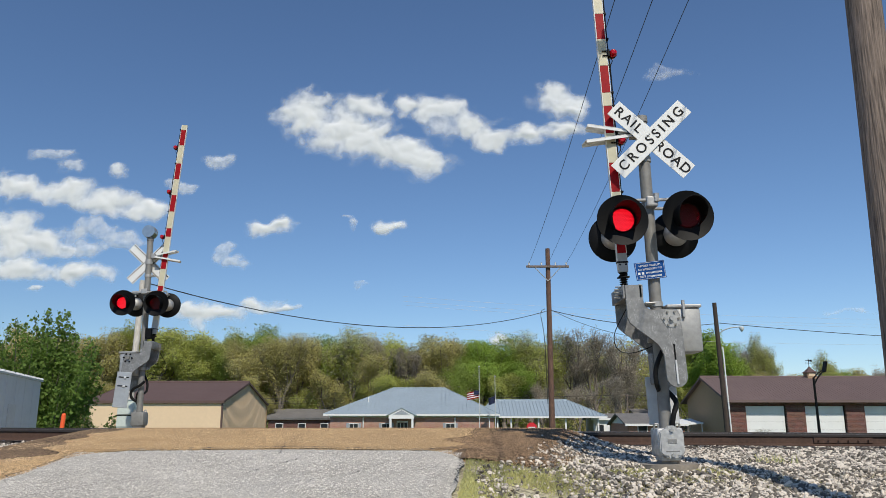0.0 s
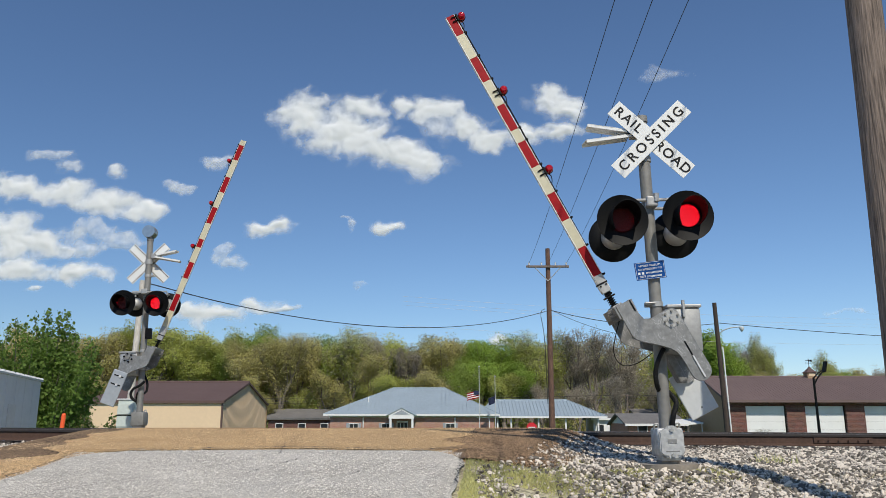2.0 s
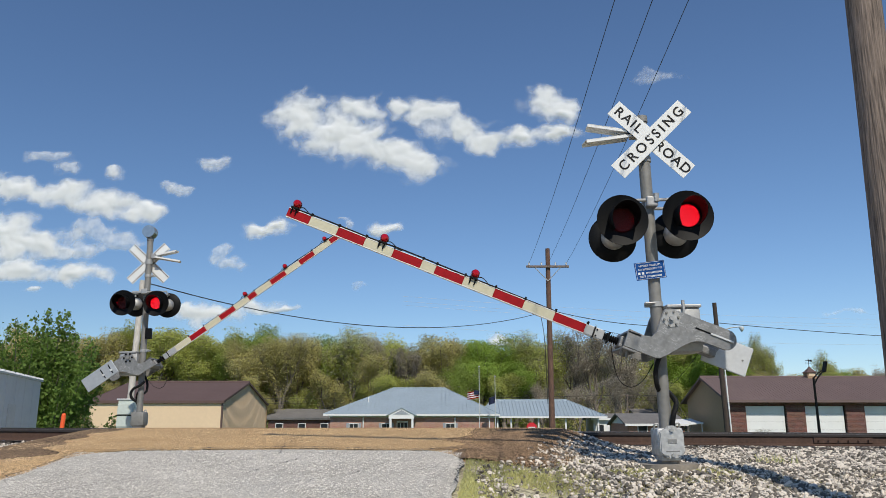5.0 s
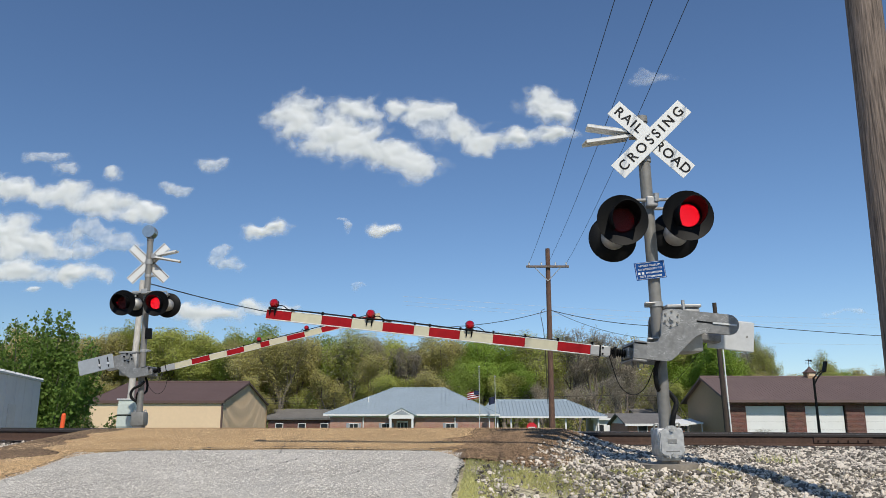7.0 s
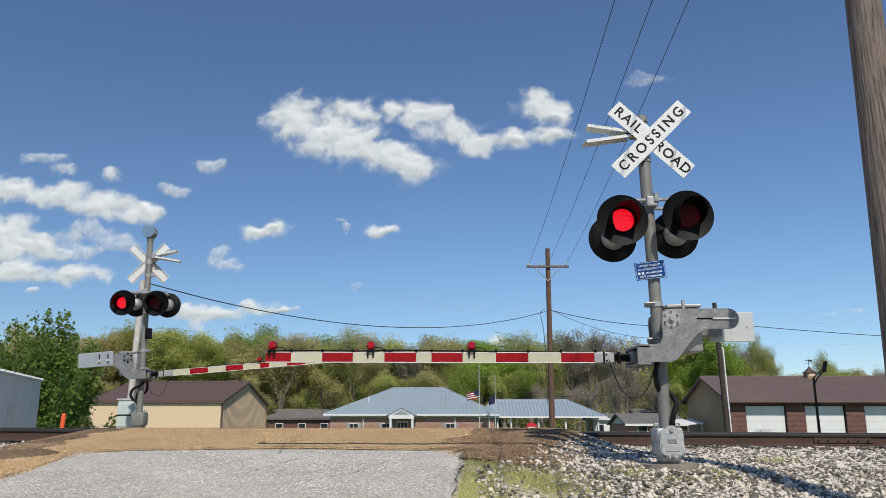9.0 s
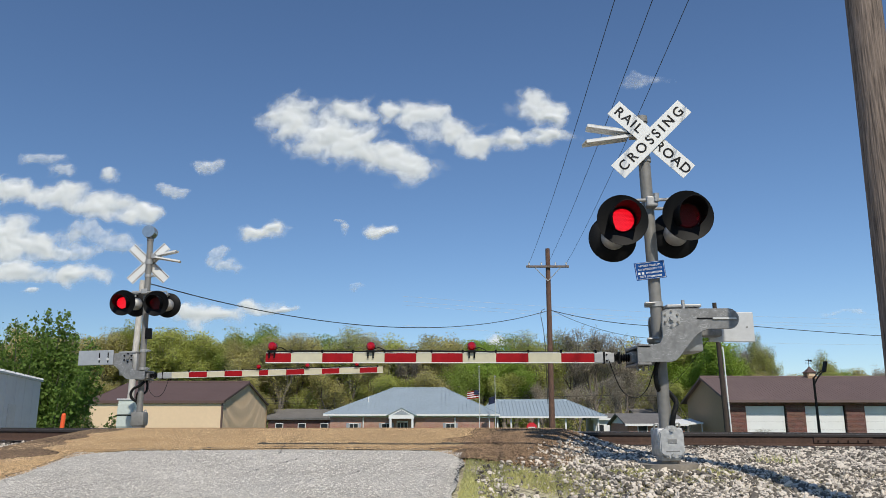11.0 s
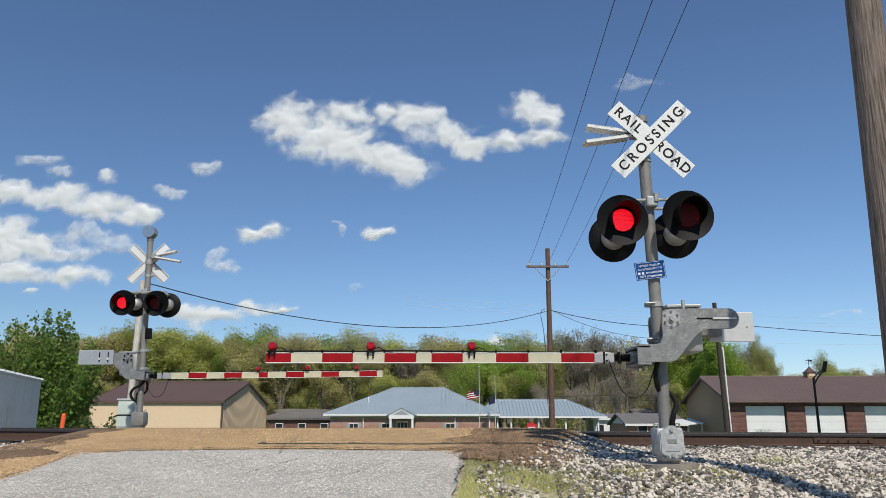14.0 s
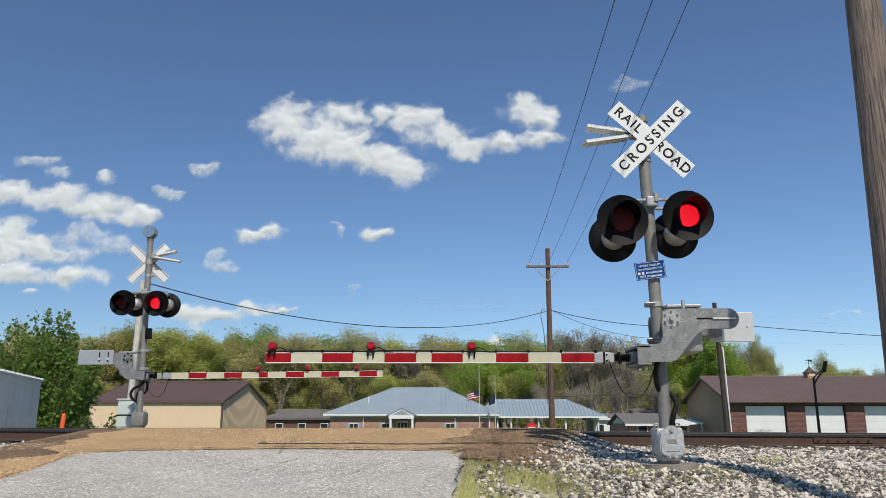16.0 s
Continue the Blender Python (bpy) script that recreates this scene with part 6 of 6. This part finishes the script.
    rod(bm, (0.02, 0, 0), (0.0, 0, 4.75), 0.10, 0.07, seg=12)
    part("post", bm, "black", fl)
    bm = bm_new()
    tube(bm, [(0.0, 0, 4.3), (0.3, 0, 4.75), (0.62, 0, 5.1), (0.75, 0, 5.2)], 0.05, 8)
    tube(bm, [(0.0, 0, 4.7), (0.3, 0, 5.0), (0.6, 0, 5.2)], 0.045, 8)
    part("arm", bm, "black", fl, smooth=True)
    bm = bm_new()
    box(bm, -0.06, 0.06, -0.2, 0.2, -0.35, 0.38, 0.02, pose(0.80, 0, 5.42, 0, 14, 0))
    part("lamp_head", bm, "black", fl)


def build_small():
    # pale cabinet and steps at the far signal
    cab = thing("signal_cabinet", pose(-8.56, 21, 1.30), "pale green equipment cabinet on the bank", "cabinet")
    bm = bm_new()
    box(bm, -0.2, 0.22, -0.16, 0.16, 0.0, 0.8, 0.01)
    part("body", bm, "cabinet", cab)
    for z in (0.1, 0.42):
        bm = bm_new()
        box(bm, -0.2, 0.2, -0.185, -0.16, z, z + 0.28, 0.008)
        part("door", bm, "cabinet", cab)
    bm = bm_new()
    box(bm, -0.24, 0.24, -0.19, 0.18, 0.8, 0.84, 0.008)
    part("lid", bm, "plate", cab)
    bm = bm_new()
    box(bm, -0.23, 0.23, -0.192, -0.186, 0.385, 0.41)
    part("band", bm, "black", cab)
    om = thing("marker_post", pose(-8.1, 16.5, 1.1), "orange plastic marker post beside the track", "marker post")
    bm = bm_new()
    rod(bm, (0, 0, 0), (0.03, 0, 0.58), 0.045, 0.045, seg=14)
    ball(bm, (0.03, 0, 0.58), 0.045, 12)
    part("tube", bm, "orange", om, smooth=True)
    # flag poles before the house
    for x, y, h, kind in ((4.0, 85, 7.25, 0), (5.95, 88, 6.3, 1)):
        fp = thing("flagpole", pose(x, y, -0.7), "slim white flagpole with a small flag", "flagpole", "flagpoles")
        bm = bm_new()
        rod(bm, (0, 0, 0), (0, 0, h + 0.7), 0.05, 0.035, seg=10)
        ball(bm, (0, 0, h + 0.75), 0.08, 10)
        part("pole", bm, "plate", fp, smooth=True)
        FLAGS.append((fp, 4.6 if kind == 0 else 4.1, kind))
    for fp, z, kind in FLAGS:
        n = 7
        root = None
        for i in range(n if kind == 0 else 1):
            bm = bm_new()
            rows = []
            for k in range(11):
                u = k / 10
                y = 0.12 * math.sin(u * 7)
                drop = -0.28 * u
                z0 = i * 0.115 if kind == 0 else 0
                z1 = z0 + (0.115 if kind == 0 else 0.8)
                x = (-1.35 if kind == 0 else -0.75) * u
                rows.append([bm.verts.new(p) for p in ((x, y, z0 + drop), (x, y, z1 + drop), (x, y + 0.01, z1 + drop), (x, y + 0.01, z0 + drop))])
            for a, b in zip(rows, rows[1:]):
                for q in range(4):
                    bm.faces.new((a[q], a[(q + 1) % 4], b[(q + 1) % 4], b[q]))
            bmesh.ops.recalc_face_normals(bm, faces=bm.faces)
            ob = part("flag" if i == 0 else "flag_stripe", bm, ("redtape" if i % 2 == 0 else "white") if kind == 0 else "navy", fp if i == 0 else root, "small waving flag" if i == 0 else "")
            if i == 0:
                root = ob
                ob.matrix_local = pose(0, 0, z)
                MOVING_FLAGS.append((ob, z))
        if kind == 0:
            bm = bm_new()
            box(bm, -0.6, -0.02, -0.03, 0.14, 0.34, 0.78)
            part("canton", bm, "navy", root)
    st = thing("stop_sign", pose(6.84, 60, -0.6), "red octagonal road sign on a thin post", "road sign")
    bm = bm_new()
    rod(bm, (0, 0, 0), (0, 0, 1.5), 0.03, seg=8)
    part("post", bm, "galv", st)
    bm = bm_new()
    lathe(bm, [(0.0, 0.0), (0.42, 0.0), (0.42, 0.02), (0.0, 0.02)], pose(0, -0.04, 1.55, 90) @ pose(0, 0, 0, 0, 0, 22.5), 8)
    sg = part("sign_plate", bm, "red_paint", st)
    bm = bm_new()
    box(bm, -0.25, 0.25, -0.075, -0.068, 1.48, 1.62)
    part("bar", bm, "white", sg)


def build_canopy():
    c = thing("carport", pose(21.7, 70, -0.6), "low white flat-roofed carport on thin posts", "carport")
    bm = bm_new()
    slab(bm, [(-1.5, -1.5, 1.75), (1.25, -1.5, 1.9), (1.25, 2, 2.25), (-1.5, 2, 2.1)], 0.12)
    part("canopy", bm, "paint_white", c)
    for x in (-1.4, 1.15):
        for y in (-1.4, 1.9):
            bm = bm_new()
            rod(bm, (x, y, 0), (x, y, 1.85), 0.04, seg=8)
            part("post", bm, "paint_white", c)


FLAGS, MOVING_FLAGS = [], []
build_barn()
build_garage()
build_house()
small_house("bungalow", -22.5, -13.8, 100, 108, -0.8, 1.75, 2.95, "garage_brick", "grey_roof", "low dark brick bungalow with a grey roof behind the barn", 3, "grey_roof")
small_house("white_house", 18.6, 21.8, 96, 101, -0.9, 1.7, 2.3, "paint_white", "grey_roof", "small white house with a grey roof", 2)
small_house("brick_cottage", 18.6, 24.2, 78, 86, -0.9, 1.15, 2.2, "pink_brick", "grey_roof", "small brick cottage with white gutter and grey roof", 2)
small_house("white_cottage", 26.0, 29.2, 104, 109, -0.9, 2.3, 3.0, "paint_white", "grey_roof", "white cottage among bare trees", 1)
build_shed()
build_poles()
build_small()
build_canopy()
tree("bare_shrub", pose(23.0, 57, -0.5), 77, 1.5, 0.8, 0.18, 4, 120, 0.1, 0.1, "leaf_grey", "small bare grey shrub before the garage", "shrub", "", 0.6)


def motions():
    near_rows = ((0, 87.6), (0.35, 87.5), (0.5, 86.9), (1, 80.3), (1.5, 71.5), (2, 62.7), (2.5, 53.9), (3, 45.3), (3.5, 37.9), (4, 31.8), (4.2, 29.6),
                 (5.25, 19.4), (6.3, 10.9), (6.5, 9.5), (7, 6.3), (7.5, 3.5), (8, 1.0), (8.5, 0.5), (9, 0.1), (9.4, 0), (16, 0))
    far_rows = ((0, 85.7), (0.55, 85.7), (1, 82.3), (1.5, 76.1), (2, 70.4), (2.5, 64.4), (3, 58.7), (3.5, 53), (4, 46.7), (4.2, 44.6),
                (5.25, 32.6), (6.3, 21.1), (6.5, 18.7), (7, 13.3), (7.5, 10.8), (8, 8.1), (8.5, 6.2), (9, 4.2), (11.3, 0.5), (11.6, 0.1), (12, 0), (16, 0))
    for (arm, (hx, hz), units, loop), rows, rest in ((near_gate, near_rows, 1.1), (far_gate, far_rows, -0.7)):
        walk(arm, [(t, pose(hx, 0, hz, 0, a + rest, 0)) for t, a in rows])
        walk(loop, [(t, pose(-0.10, -0.06, 1.02 + 0.003 * a, 0, 0.55 * a, 0)) for t, a in rows])
    early_shift = {1: -0.06, 2: -0.08, 3: 0.02, 13: -0.03, 14: -0.05, 15: 0.06, 26: -0.05, 27: 0.06, 28: 0.02}
    late_shift = {0: -0.05, 1: -0.09, 13: -0.08, 14: 0.03, 25: -0.06, 26: -0.07}
    # the flashers change over about twice a second
    for (arm, hub, units, loop), late in ((near_gate, 0.0), (far_gate, 0.05)):
        for u, lit in zip(units, (True, False, True, False) if arm is near_gate[0] else (True, False, False, True)):
            turn = 0 if lit else 180
            rows = [(0.0, pose(0, 0, 0.0, 0, turn, 0))]
            for k in range(29):
                t = 0.43 + 0.54 * k + late
                t += (late_shift if late else early_shift).get(k, 0)
                for i in range(4):
                    rows.append((t - 0.05 + i / 30, pose(0, 0, 0.0, 0, turn + 60 * i, 0)))
                turn += 180
            rows.append((16.0, pose(0, 0, 0.0, 0, turn, 0)))
            walk(u, rows)
    for ob, (x, z), (dx, dz) in CLOUDS:
        walk(ob, [(0.0, pose(x, 1500, z)), (16.0, pose(x + dx, 1500, z + dz))])
    for ob, z in MOVING_FLAGS:
        walk(ob, [(0.5 * k, pose(0, 0, z, 6 * math.sin(k * 1.3), 5 * math.sin(k * 0.9), 14 * math.sin(k * 1.7))) for k in range(33)])


motions()
